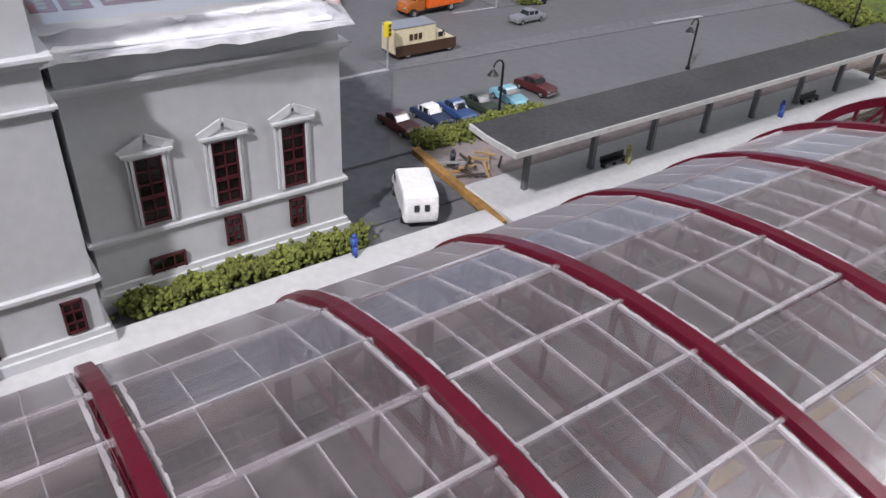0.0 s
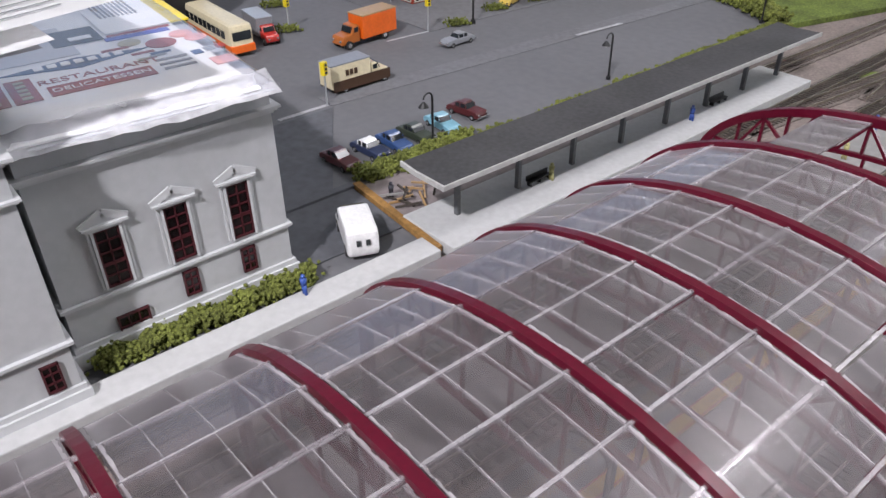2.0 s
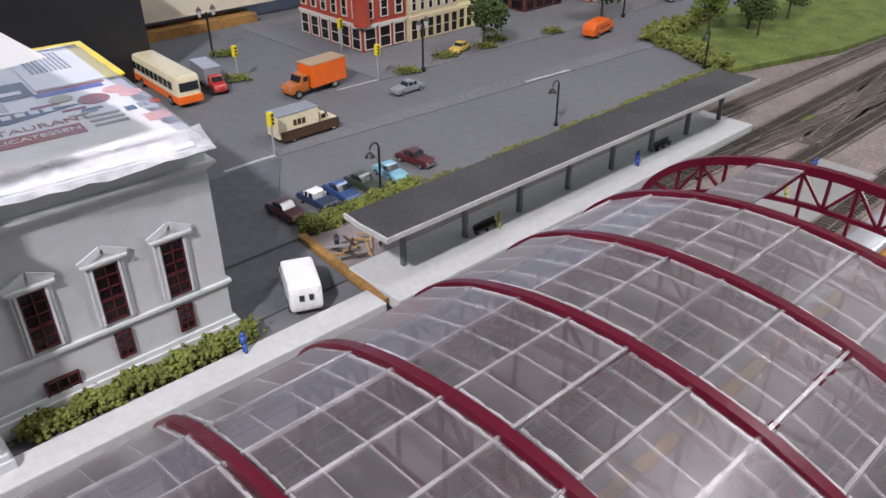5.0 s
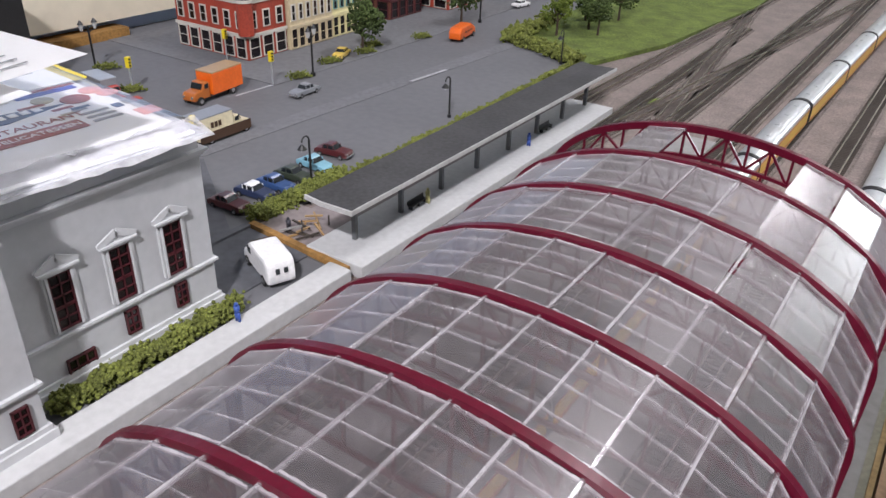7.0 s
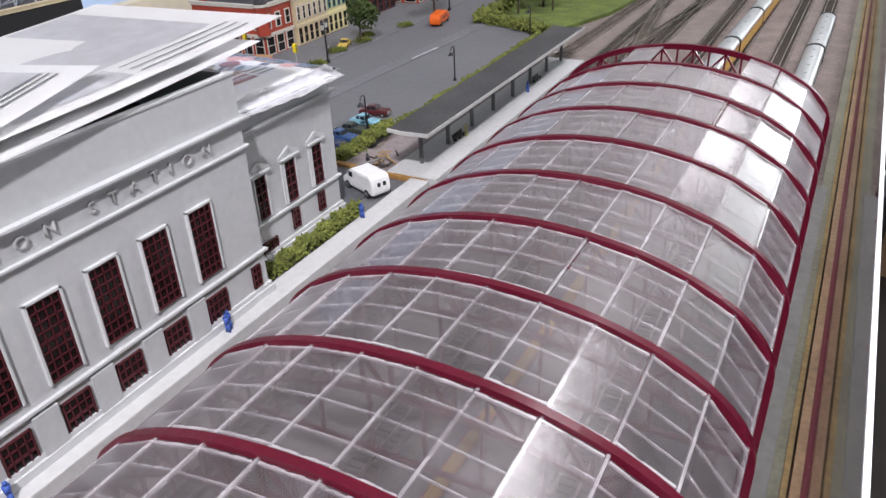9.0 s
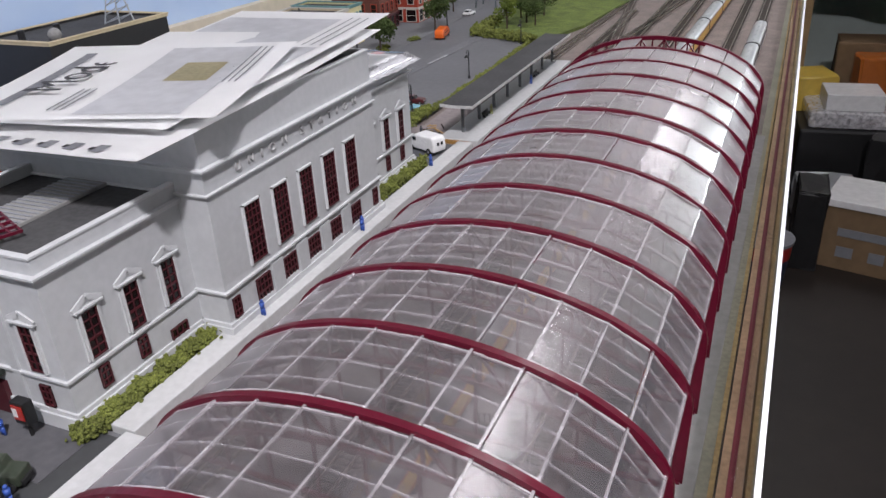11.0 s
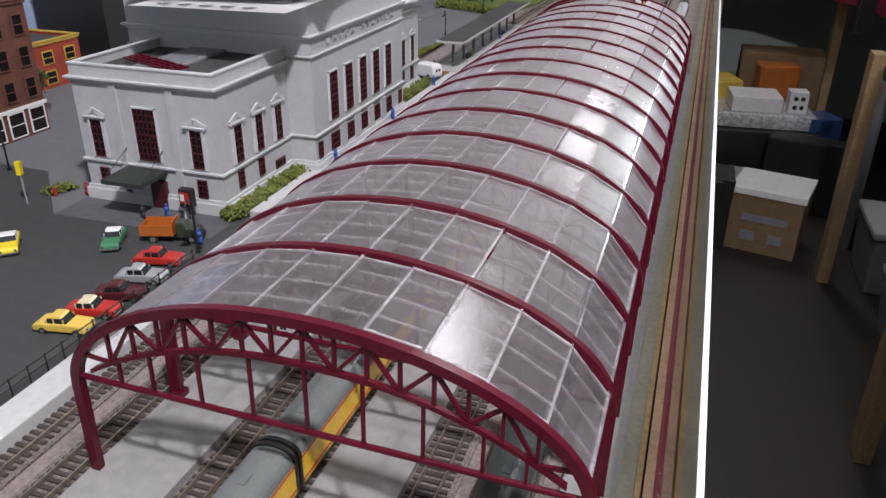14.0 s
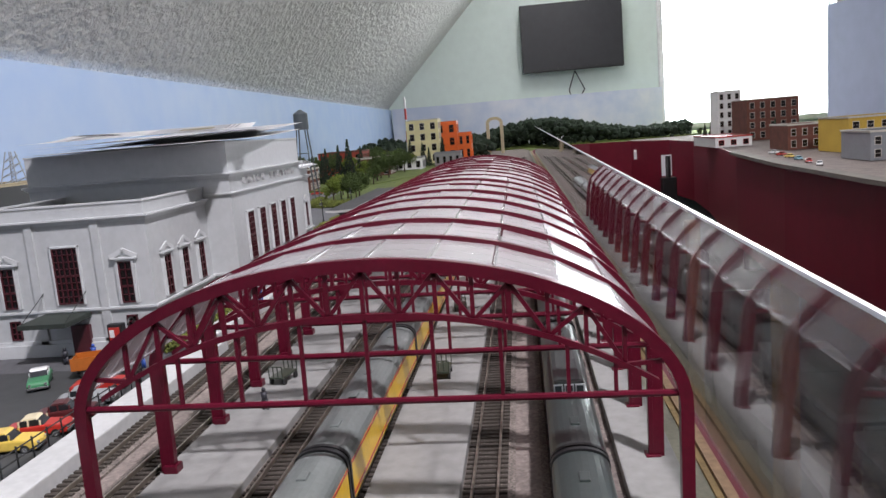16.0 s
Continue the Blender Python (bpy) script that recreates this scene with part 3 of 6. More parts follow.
part("fascia_board", bm, mat("pale_grey_edge", (0.45, 0.45, 0.44), 0.6), canopy, "pale grey roof edge")
for i in range(8):
    y = 0.3715 + 0.0466 * i
    bm = B()
    box(bm, -0.2985, -0.2955, y - 0.0012, y + 0.0012, 0.0, 0.0350)
    prism(bm, [(-0.2985, 0.028), (-0.3080, 0.0352), (-0.2770, 0.0352), (-0.2955, 0.028)], "y", y - 0.0006, y + 0.0006)
    part("post", bm, mat("slate_grey_post", (0.12, 0.125, 0.13), 0.6) if i == 0 else bpy.data.materials["slate_grey_post"], canopy)
skew(canopy, 0.7, -0.2750, 0.3440)

# ---- the room ----
def popcorn():
    """White sprayed ceiling: coarse lumps in relief."""
    m = mat("popcorn_ceiling", (0.78, 0.77, 0.74), 0.95, vary=0.08, scale=40, bump=0.0)
    n, l = m.node_tree.nodes, m.node_tree.links
    ns, bp, co = n.new("ShaderNodeTexNoise"), n.new("ShaderNodeBump"), n.new("ShaderNodeTexCoord")
    ns.inputs["Scale"].default_value, ns.inputs["Detail"].default_value, ns.inputs["Roughness"].default_value = 40, 3, 0.6
    l.new(co.outputs["Object"], ns.inputs["Vector"])
    bp.inputs["Strength"].default_value, bp.inputs["Distance"].default_value = 1.0, 0.02
    l.new(ns.outputs["Fac"], bp.inputs["Height"])
    l.new(bp.outputs["Normal"], n["Principled BSDF"].inputs["Normal"])
    return m


bm = B()
box(bm, -4, 4, -4, 5, -1.12, -1.10)
solo("floor", bm, mat("brown_floor", (0.022, 0.016, 0.013), 0.6, vary=0.2, scale=6), "dark brown smooth room floor", "floor", "structure")
SKY = mat("painted_sky", (0.42, 0.56, 0.80), 0.7, vary=0.0, scale=6, bump=0.0, other=(0.50, 0.62, 0.81))
bm = B()
box(bm, -0.90, -0.86, -2.5, 4.8, -1.1, 0.30)
solo("wall_west", bm, SKY, "pale blue painted sky backdrop wall", "wall", "structure")
WALLM = mat("mint_wall", (0.70, 0.79, 0.74), 0.8, vary=0.04, scale=8, bump=0.05)
bm = B()
box(bm, -0.9, 0.95, 4.6, 4.7, -1.1, 1.6)
box(bm, 2.05, 4.0, 4.6, 4.7, -1.1, 1.6)
box(bm, 0.95, 2.05, 4.6, 4.7, -1.1, 0.05)
box(bm, 0.95, 2.05, 4.6, 4.7, 1.3, 1.6)
solo("wall_north", bm, WALLM, "pale mint painted end wall", "wall", "structure")
bm = B()
box(bm, -0.9, 4.0, -2.6, -2.5, -1.1, 1.6)
box(bm, 3.9, 4.0, -2.5, 4.6, -1.1, 1.6)
solo("wall_south", bm, WALLM, "plain painted room wall", "wall", "structure")
bm = B()
prism(bm, [(-0.90, 0.285), (0.12, 1.36), (4.0, 1.36), (4.0, 1.45), (0.08, 1.45), (-0.95, 0.37)], "y", -2.6, 4.75)
solo("ceiling", bm, popcorn(), "white popcorn textured sloped ceiling", "ceiling", "structure")
bm = B()
box(bm, 0.95, 2.05, 4.72, 4.74, 0.0, 1.35)
solo("backdrop_daylight", bm, glowing("daylight", (0.93, 0.97, 1.0), 6.0), "overexposed daylight outside the window", "backdrop", "structure")


# ---- paint set for the small models ----
def paint(name, colour, rough=0.35, metal=0.0):
    return mat(name, colour, rough, metal, vary=0.12, scale=260, bump=0.04, coat=0.3)


P_WHITE = paint("white_enamel", (0.78, 0.78, 0.78))
P_CREAM = paint("cream_enamel", (0.70, 0.62, 0.42))
P_MAROON = paint("maroon_enamel", (0.075, 0.012, 0.014))
P_RED = paint("red_enamel", (0.42, 0.025, 0.018))
P_ORANGE = paint("orange_enamel", (0.75, 0.13, 0.012))
P_SAFETY = paint("faded_orange_enamel", (0.42, 0.12, 0.02))
P_YELLOW = paint("yellow_enamel", (0.68, 0.48, 0.09))
P_SIGNAL = paint("signal_yellow", (0.80, 0.62, 0.02))
P_NAVY = paint("navy_enamel", (0.018, 0.028, 0.07))
P_BLUE = paint("blue_enamel", (0.03, 0.07, 0.19))
P_AQUA = paint("aqua_enamel", (0.20, 0.42, 0.52))
P_OLIVE = paint("dark_olive_enamel", (0.035, 0.045, 0.03))
P_GREEN = paint("green_enamel", (0.045, 0.20, 0.09))
P_GREY = paint("grey_enamel", (0.22, 0.23, 0.25))
P_BROWN = paint("brown_enamel", (0.06, 0.03, 0.015))
P_TAN = paint("tan_enamel", (0.40, 0.25, 0.11))
P_COACH = paint("coach_yellow", (0.78, 0.49, 0.02), 0.4)
P_ROOF = paint("coach_roof_grey", (0.145, 0.16, 0.155), 0.42)
P_GREENROOF = paint("green_grey_roof", (0.036, 0.046, 0.044), 0.34)
P_SILVER = paint("silver_coach", (0.50, 0.52, 0.54), 0.3, 0.5)
TYRE = mat("black_tyre", (0.012, 0.012, 0.012), 0.8)
CHROME = mat("chrome", (0.7, 0.7, 0.7), 0.2, metal=0.9)
GLASS_DARK = mat("smoked_window", (0.02, 0.024, 0.028), 0.1, bump=0.0)


def wheels(parent, xs, half, r, wide=0.0024):
    for x in xs:
        for s in (-1, 1):
            bm = B()
            rod(bm, (x, s * half, r), (x, s * (half - wide), r), r, 14)
            w = part("wheel", bm, TYRE, parent)
            bm = B()
            rod(bm, (x, s * (half + 0.0002), r), (x, s * (half - 0.0006), r), r * 0.55, 12)
            part("hub_cap", bm, CHROME, w)


def rounded_hull(outline, half, bevel):
    bm = B()
    prism(bm, outline, "y", -half, half)
    bmesh.ops.bevel(bm, geom=list(bm.edges), offset=bevel, segments=2, affect="EDGES", profile=0.55)
    return bm


def car(label, body, roof, place, turn, group="parked model cars", long=0.030):
    k = long / 0.030
    c = base("model_car", label, "toy car", place, group, turn=turn)
    hull = [(-0.0150, 0.0020), (-0.0152, 0.0052), (-0.0125, 0.0066), (0.0050, 0.0070), (0.0135, 0.0064), (0.0150, 0.0048), (0.0150, 0.0020)]
    part("body", rounded_hull([(x * k, z) for x, z in hull], 0.0058, 0.0009), body, c, smooth=False)
    cabin = [(-0.0085, 0.0062), (-0.0058, 0.0098), (0.0012, 0.0100), (0.0048, 0.0066)]
    part("window_band", rounded_hull([(x * k, z) for x, z in cabin], 0.0049, 0.0004), GLASS_DARK, c, "dark glass")
    bm = B()
    prism(bm, [(-0.0064 * k, 0.0092), (-0.0054 * k, 0.0104), (0.0006 * k, 0.0106), (0.0020 * k, 0.0094)], "y", -0.0047, 0.0047)
    bmesh.ops.bevel(bm, geom=list(bm.edges), offset=0.0004, segments=2, affect="EDGES")
    part("roof", bm, roof, c)
    for x, z, zz in ((-0.0066, 0.0062, 0.0096), (-0.0024, 0.0066, 0.0100), (0.0030, 0.0066, 0.0094)):
        for s in (-1, 1):
            bm = B()
            box(bm, (x - 0.0004) * k, (x + 0.0004) * k, s * 0.0047, s * 0.00505, z, zz)
            part("pillar", bm, roof, c)
    for x in (-0.0154, 0.0152):
        bm = B()
        box(bm, (x - 0.0005) * k, (x + 0.0005) * k, -0.0056, 0.0056, 0.0024, 0.0036, 0.0002)
        part("bumper", bm, CHROME, c, "chrome bumper")
    for s in (-1, 1):
        bm = B()
        rod(bm, (0.0148 * k, s * 0.0042, 0.0048), (0.0156 * k, s * 0.0042, 0.0048), 0.0008, 10)
        part("headlight", bm, CHROME, c)
    wheels(c, (-0.0095 * k, 0.0095 * k), 0.0060, 0.0022)
    return c


def van(place, turn):
    c = base("panel_van", "white rounded panel van parked on the drive", "toy van", place, turn=turn)
    c.scale = (1.28,) * 3
    side = [(-0.0155, 0.0022), (-0.0160, 0.0070), (-0.0150, 0.0128), (-0.0125, 0.0142), (0.0060, 0.0142), (0.0098, 0.0118), (0.0120, 0.0082), (0.0158, 0.0070), (0.0164, 0.0045), (0.0160, 0.0022)]
    part("body", rounded_hull(side, 0.0066, 0.0016), P_WHITE, c)
    for s in (-1, 1):
        bm = B()
        box(bm, -0.0164, -0.0157, s * 0.0010, s * 0.0028, 0.0078, 0.0102)
        part("rear_window", bm, GLASS_DARK, c)
        bm = B()
        box(bm, 0.0045, 0.0085, s * 0.0062, s * 0.00675, 0.0088, 0.0118)
        part("side_window", bm, GLASS_DARK, c)
    bm = B()
    prism(bm, [(0.0078, 0.0132), (0.0092, 0.0128), (0.0118, 0.0088), (0.0108, 0.0088)], "y", -0.0050, 0.0050)
    part("windscreen", bm, GLASS_DARK, c)
    wheels(c, (-0.0095, 0.0105), 0.0068, 0.0026)
    return c


def truck(label, cab, load, roofm, place, turn, skirt=None, group="model trucks", long=0.050, size=1.0):
    c = base("model_truck", label, "toy truck", place, group, turn=turn)
    c.scale = (size,) * 3
    bm = B()
    box(bm, -long * 0.5, long * 0.42, -0.0045, 0.0045, 0.0030, 0.0045)
    part("chassis", bm, BLACK, c)
    x0, x1 = -long * 0.52, long * 0.12
    bm = B()
    box(bm, x0, x1, -0.0078, 0.0078, 0.0048, 0.0205, 0.0006)
    b = part("cargo_box", bm, load, c)
    bm = B()
    box(bm, x0 - 0.0003, x1 + 0.0003, -0.0080, 0.0080, 0.0206, 0.0214, 0.0003)
    part("box_roof", bm, roofm, b)
    if skirt:
        for s in (-1, 1):
            bm = B()
            box(bm, x0 + 0.001, x1 + 0.016, s * 0.0079, s * 0.0083, 0.0030, 0.0100)
            part("side_skirt", bm, skirt, b)
            bm = B()
            for dx in (-0.0035, 0.0, 0.0035):
                box(bm, (x0 + x1) / 2 + dx - 0.0012, (x0 + x1) / 2 + dx + 0.0012, s * 0.0079, s * 0.0082, 0.0125, 0.0165)
            part("emblem", bm, skirt, b)
    nose = [(x1 + 0.0012, 0.0036), (x1 + 0.0012, 0.0140), (x1 + 0.0022, 0.0156), (x1 + 0.0066, 0.0152), (x1 + 0.0090, 0.0104), (x1 + 0.0162, 0.0094), (x1 + 0.0176, 0.0070), (x1 + 0.0176, 0.0036)]
    part("cab", rounded_hull(nose, 0.0060, 0.0009), cab, c)
    bm = B()
    prism(bm, [(x1 + 0.0072, 0.0146), (x1 + 0.0080, 0.0146), (x1 + 0.0096, 0.0108), (x1 + 0.0088, 0.0106)], "y", -0.0048, 0.0048)
    part("windscreen", bm, GLASS_DARK, c)
    for s in (-1, 1):
        bm = B()
        box(bm, x1 + 0.0030, x1 + 0.0066, s * 0.0058, s * 0.00625, 0.0110, 0.0142)
        part("door_window", bm, GLASS_DARK, c)
        bm = B()
        rod(bm, (x1 + 0.0172, s * 0.0040, 0.0066), (x1 + 0.0182, s * 0.0040, 0.0066), 0.0010, 10)
        part("headlight", bm, CHROME, c)
    wheels(c, (-long * 0.30, x1 + 0.0120), 0.0072, 0.0031)
    return c


def bus(place, turn):
    c = base("model_bus", "cream and orange rounded model bus", "toy bus", place, turn=turn)
    c.scale = (1.35,) * 3
    bm = B()
    box(bm, -0.036, 0.036, -0.0080, 0.0080, 0.0028, 0.0205, 0.0030)
    part("body", bm, P_CREAM, c)
    bm = B()
    box(bm, -0.0362, 0.0364, -0.0082, 0.0082, 0.0030, 0.0080, 0.0006)
    part("skirt", bm, P_ORANGE, c, "orange lower panel")
    for s in (-1, 1):
        for i in range(9):
            bm = B()
            box(bm, -0.033 + 0.0070 * i, -0.0275 + 0.0070 * i, s * 0.0078, s * 0.0083, 0.0110, 0.0160)
            part("window", bm, GLASS_DARK, c)
    bm = B()
    box(bm, 0.0350, 0.0364, -0.0062, 0.0062, 0.0110, 0.0165, 0.0003)
    part("windscreen", bm, GLASS_DARK, c)
    wheels(c, (-0.022, 0.024), 0.0084, 0.0033)
    return c


def tanker(place, turn):
    c = base("tank_truck", "bright orange streamlined model tank truck", "toy truck", place, turn=turn)
    side = [(-0.024, 0.0030), (-0.0245, 0.0110), (-0.020, 0.0168), (0.010, 0.0175), (0.020, 0.0130), (0.0245, 0.0095), (0.0250, 0.0030)]
    part("body", rounded_hull(side, 0.0078, 0.0022), P_ORANGE, c)
    for s in (-1, 1):
        for x in (-0.010, -0.002, 0.006):
            bm = B()
            box(bm, x, x + 0.005, s * 0.0076, s * 0.0081, 0.0095, 0.0110)
            part("letter_bar", bm, BLACK, c)
    bm = B()
    box(bm, 0.0165, 0.0205, -0.0062, 0.0062, 0.0105, 0.0138, 0.0004)
    part("windscreen", bm, GLASS_DARK, c)
    wheels(c, (-0.014, 0.017), 0.0080, 0.0032)
    return c


def dump_truck(place, turn):
    c = base("dump_truck", "orange dump truck with an empty bed", "toy truck", place, turn=turn)
    bm = B()
    box(bm, -0.0200, 0.0020, -0.0078, 0.0078, 0.0060, 0.0070)
    for s in (-1, 1):
        box(bm, -0.0200, 0.0020, s * 0.0070, s * 0.0078, 0.0070, 0.0135)
    box(bm, 0.0012, 0.0020, -0.0070, 0.0070, 0.0070, 0.0160)
    box(bm, -0.0200, -0.0192, -0.0070, 0.0070, 0.0070, 0.0125)
    part("dump_bed", bm, P_SAFETY, c)
    bm = B()
    box(bm, -0.018, 0.020, -0.004, 0.004, 0.0030, 0.0058)
    part("chassis", bm, BLACK, c)
    nose = [(0.0035, 0.0036), (0.0035, 0.0145), (0.0085, 0.0145), (0.0105, 0.0100), (0.0180, 0.0092), (0.0190, 0.0036)]
    part("cab", rounded_hull(nose, 0.0058, 0.0008), P_OLIVE, c)
    wheels(c, (-0.0120, 0.0135), 0.0074, 0.0032)
    return c


ROAD = 0.0
for label, body, roof, x, y, turn in (
    ("dark maroon rounded sedan parked by a hedge", P_MAROON, P_MAROON, -0.3965, 0.3600, 4),
    ("black two-tone sedan with a white roof", P_NAVY, P_WHITE, -0.3960, 0.3830, 3),
    ("dark blue sedan parked in the row", P_BLUE, P_BLUE, -0.3940, 0.4010, -2),
    ("dark olive coupe parked in the row", P_OLIVE, P_OLIVE, -0.3950, 0.4200, 2),
    ("light aqua blue coupe parked in the row", P_AQUA, P_AQUA, -0.3960, 0.4440, -4),
    ("dark maroon coupe at the end of the row", P_MAROON, P_MAROON, -0.4020, 0.4720, 8),
):
    car(label, body, roof, (x, y, ROAD), turn, "cars beside the canopy")
for label, body, roof, x, y, turn in (
    ("pale yellow rounded coupe by the black fence", P_YELLOW, P_YELLOW, -0.3115, -0.2935, 10),
    ("red sedan with a cream roof", P_RED, P_CREAM, -0.3085, -0.2755, 14),
    ("dark maroon sedan between two cars", P_MAROON, P_MAROON, -0.3060, -0.2555, 16),
    ("pale grey fastback coupe", P_SILVER, P_SILVER, -0.3080, -0.2340, 14),
    ("bright red sedan in the parking row", P_RED, P_RED, -0.3130, -0.2110, 12),
):
    car(label, body, roof, (x + 0.003, y, ROAD), turn, "cars beside the platform wall")
car("green sedan with a white roof on the road", P_GREEN, P_WHITE, (-0.3560, -0.1960, ROAD), -62, "cars on the street")
car("yellow and white taxi on the road", P_SIGNAL, P_WHITE, (-0.4150, -0.2240, ROAD), -48, "cars on the street")
car("grey sedan driving along the street", P_GREY, P_GREY, (-0.5227, 0.5680, ROAD), -88, "cars on the street", 0.033)
car("yellow orange pickup style car by a tree", P_YELLOW, P_YELLOW, (-0.5800, 0.6880, ROAD), -70, "cars on the street")
car("white small car down the street", P_WHITE, P_WHITE, (-0.5550, 1.0500, ROAD), 80, "cars on the street")
car("red car far down the street", P_RED, P_RED, (-0.5500, 1.2300, ROAD), 10, "cars on the street")
car("dark sedan behind the station", P_OLIVE, P_OLIVE, (-0.5150, 0.0300, ROAD), 40, "cars on the street")
van((-0.3145, 0.3165, 0.0012), 156)
truck("cream box truck with brown skirts and grey roof", P_CREAM, P_CREAM, P_GREY, (-0.5010, 0.4460, ROAD), 90, P_BROWN, size=1.12)
truck("orange red box truck with a tan roof", P_SAFETY, P_ORANGE, P_TAN, (-0.5830, 0.5080, ROAD), -84, size=1.25)
truck("grey box truck with a red cab", P_RED, P_GREY, P_SILVER, (-0.6500, 0.4450, ROAD), -7, long=0.054)
bus((-0.6660, 0.4105, ROAD), -2)
tanker((-0.5230, 0.8450, ROAD), 100)
dump_truck((-0.3225, -0.1775, ROAD), 18)


# ---- painted marks and kerbs on the streets ----
LINE = mat("worn_white_line", (0.42, 0.42, 0.44), 0.8, vary=0.35, scale=200)
PATCH = mat("pale_road_seam", (0.155, 0.157, 0.168), 0.85, vary=0.2, scale=90)


def flat(name, outline, z, material, label, category="road marking"):
    bm = B()
    prism(bm, outline, "z", z, z + 0.0004)
    return solo(name, bm, material, label, category, "structure")


flat("road_line", [(-0.4838, 0.3640), (-0.4802, 0.3640), (-0.4806, 0.4060), (-0.4842, 0.4060)], 0.0002, LINE, "worn white painted stop line")
flat("road_line", [(-0.4686, 0.6620), (-0.4650, 0.6620), (-0.4600, 0.7200), (-0.4636, 0.7200)], 0.0010, LINE, "worn white painted lane dash")
flat("road_seam", [(-0.4980, 0.4070), (-0.4790, 0.4070), (-0.4520, 0.8600), (-0.4720, 0.8600)], 0.0002, PATCH, "pale seam along the street")
flat("road_line", [(-0.5700, 0.5240), (-0.5680, 0.5240), (-0.5655, 0.5690), (-0.5675, 0.5690)], 0.0002, LINE, "worn white painted crossing line")
flat("sidewalk", [(-0.83, 0.5700), (-0.5640, 0.5700), (-0.5560, 0.80), (-0.5600, 1.30), (-0.83, 1.30)], 0.0002, mat("grey_sidewalk", (0.15, 0.152, 0.16), 0.85, vary=0.18, scale=70), "grey sidewalk along the shop fronts", "pavement")
flat("sidewalk", [(-0.43, -0.1700), (-0.3005, -0.1700), (-0.3005, -0.1200), (-0.43, -0.1200)], 0.0002, mat("lilac_pavement", (0.085, 0.084, 0.092), 0.85, vary=0.2, scale=70), "grey pavement before the station end", "pavement")
flat("sidewalk", [(-0.364, 0.3530), (-0.3165, 0.3490), (-0.3165, 0.70), (-0.352, 0.70), (-0.352, 0.392), (-0.364, 0.392)], 0.0005, mat("mauve_pavement", (0.22, 0.19, 0.19), 0.85, vary=0.2, scale=90), "mauve brown pavement behind the canopy platform", "pavement")
# dark asphalt, toned down further to stand in for weaker light here
flat("car_park", [(-0.86, -0.90), (-0.2845, -0.90), (-0.2845, -0.1310), (-0.3000, -0.1310), (-0.3000, -0.1705), (-0.43, -0.1700), (-0.50, -0.10), (-0.86, -0.10)], 0.0002, mat("dimmed_car_park", (0.042, 0.044, 0.046), 0.85, vary=0.14, scale=60, bump=0.12), "dark asphalt car park, toned further down for weak light", "road")
bm = B()
box(bm, -0.3690, -0.3640, 0.2800, 0.3500, 0.0002, 0.0030, 0.0004)
solo("kerb", bm, ASPHALT_DARK, "dark kerb between drive and car park", "kerb", "structure")

# ---- foliage ----
ICO_V, ICO_F = [], []
_g = (1 + 5 ** 0.5) / 2
for a, b in ((1, _g), (-1, _g), (1, -_g), (-1, -_g)):
    ICO_V += [(0, a, b), (a, b, 0), (b, 0, a)]
_bm = B()
bmesh.ops.create_icosphere(_bm, subdivisions=1, radius=1.0)
_bm.verts.ensure_lookup_table()
ICO_V = [tuple(v.co) for v in _bm.verts]
ICO_F = [tuple(v.index for v in f.verts) for f in _bm.faces]
_bm.free()


def clumps(name, places, material, rnd):
    """Many small ragged tufts in one mesh: places of (x, y, z, r)."""
    verts, faces = [], []
    for x, y, z, r in places:
        k = len(verts)
        for a, b, c in ICO_V:
            s = r * rnd.uniform(0.55, 1.35)
            verts.append((x + a * s, y + b * s, z + c * s))
        faces += [(p + k, q + k, t + k) for p, q, t in ICO_F]
    me = bpy.data.meshes.new(name)
    me.from_pydata(verts, [], faces)
    me.materials.append(material)
    return me


def hedge(label, line, wide, high, count, material=BUSH, name="hedge", size=0.0012):
    rnd = random.Random(len(label) * 7 + count)
    places = []
    for _ in range(count):
        t = rnd.random() * (len(line) - 1)
        i = int(t)
        (x0, y0), (x1, y1) = line[i], line[i + 1]
        f = t - i
        bump = 0.75 + 0.25 * math.sin(f * 17 + i * 3) + rnd.uniform(-0.1, 0.1)
        places.append((x0 + (x1 - x0) * f + rnd.gauss(0, wide * 0.27), y0 + (y1 - y0) * f + rnd.gauss(0, wide * 0.2), 0.001 + high * bump * rnd.random() ** 0.7, size * rnd.uniform(0.6, 1.3)))
    ob = new(name, clumps(name, places, material, rnd))
    return tagged(ob, label, "hedge", kind="stuff")


hedge("olive green foam hedge below the station wing", [(-0.3035, 0.176), (-0.3025, 0.230), (-0.3015, 0.279)], 0.011, 0.0088, 3600)
hedge("olive green foam hedge at the near station wing", [(-0.3035, -0.140), (-0.3020, -0.090), (-0.3010, -0.040)], 0.011, 0.0088, 3600)
hedge("green foam hedge before the parked cars", [(-0.3700, 0.358), (-0.3690, 0.400), (-0.3700, 0.446)], 0.014, 0.0075, 2600)
hedge("thin green hedge along the car park edge", [(-0.3640, 0.446), (-0.3630, 0.640), (-0.3660, 0.825)], 0.006, 0.005, 2600)
hedge("ragged green hedge round the lawn", [(-0.3700, 0.830), (-0.4000, 0.850), (-0.4700, 0.870), (-0.4800, 1.000)], 0.024, 0.012, 1900, size=0.0024)
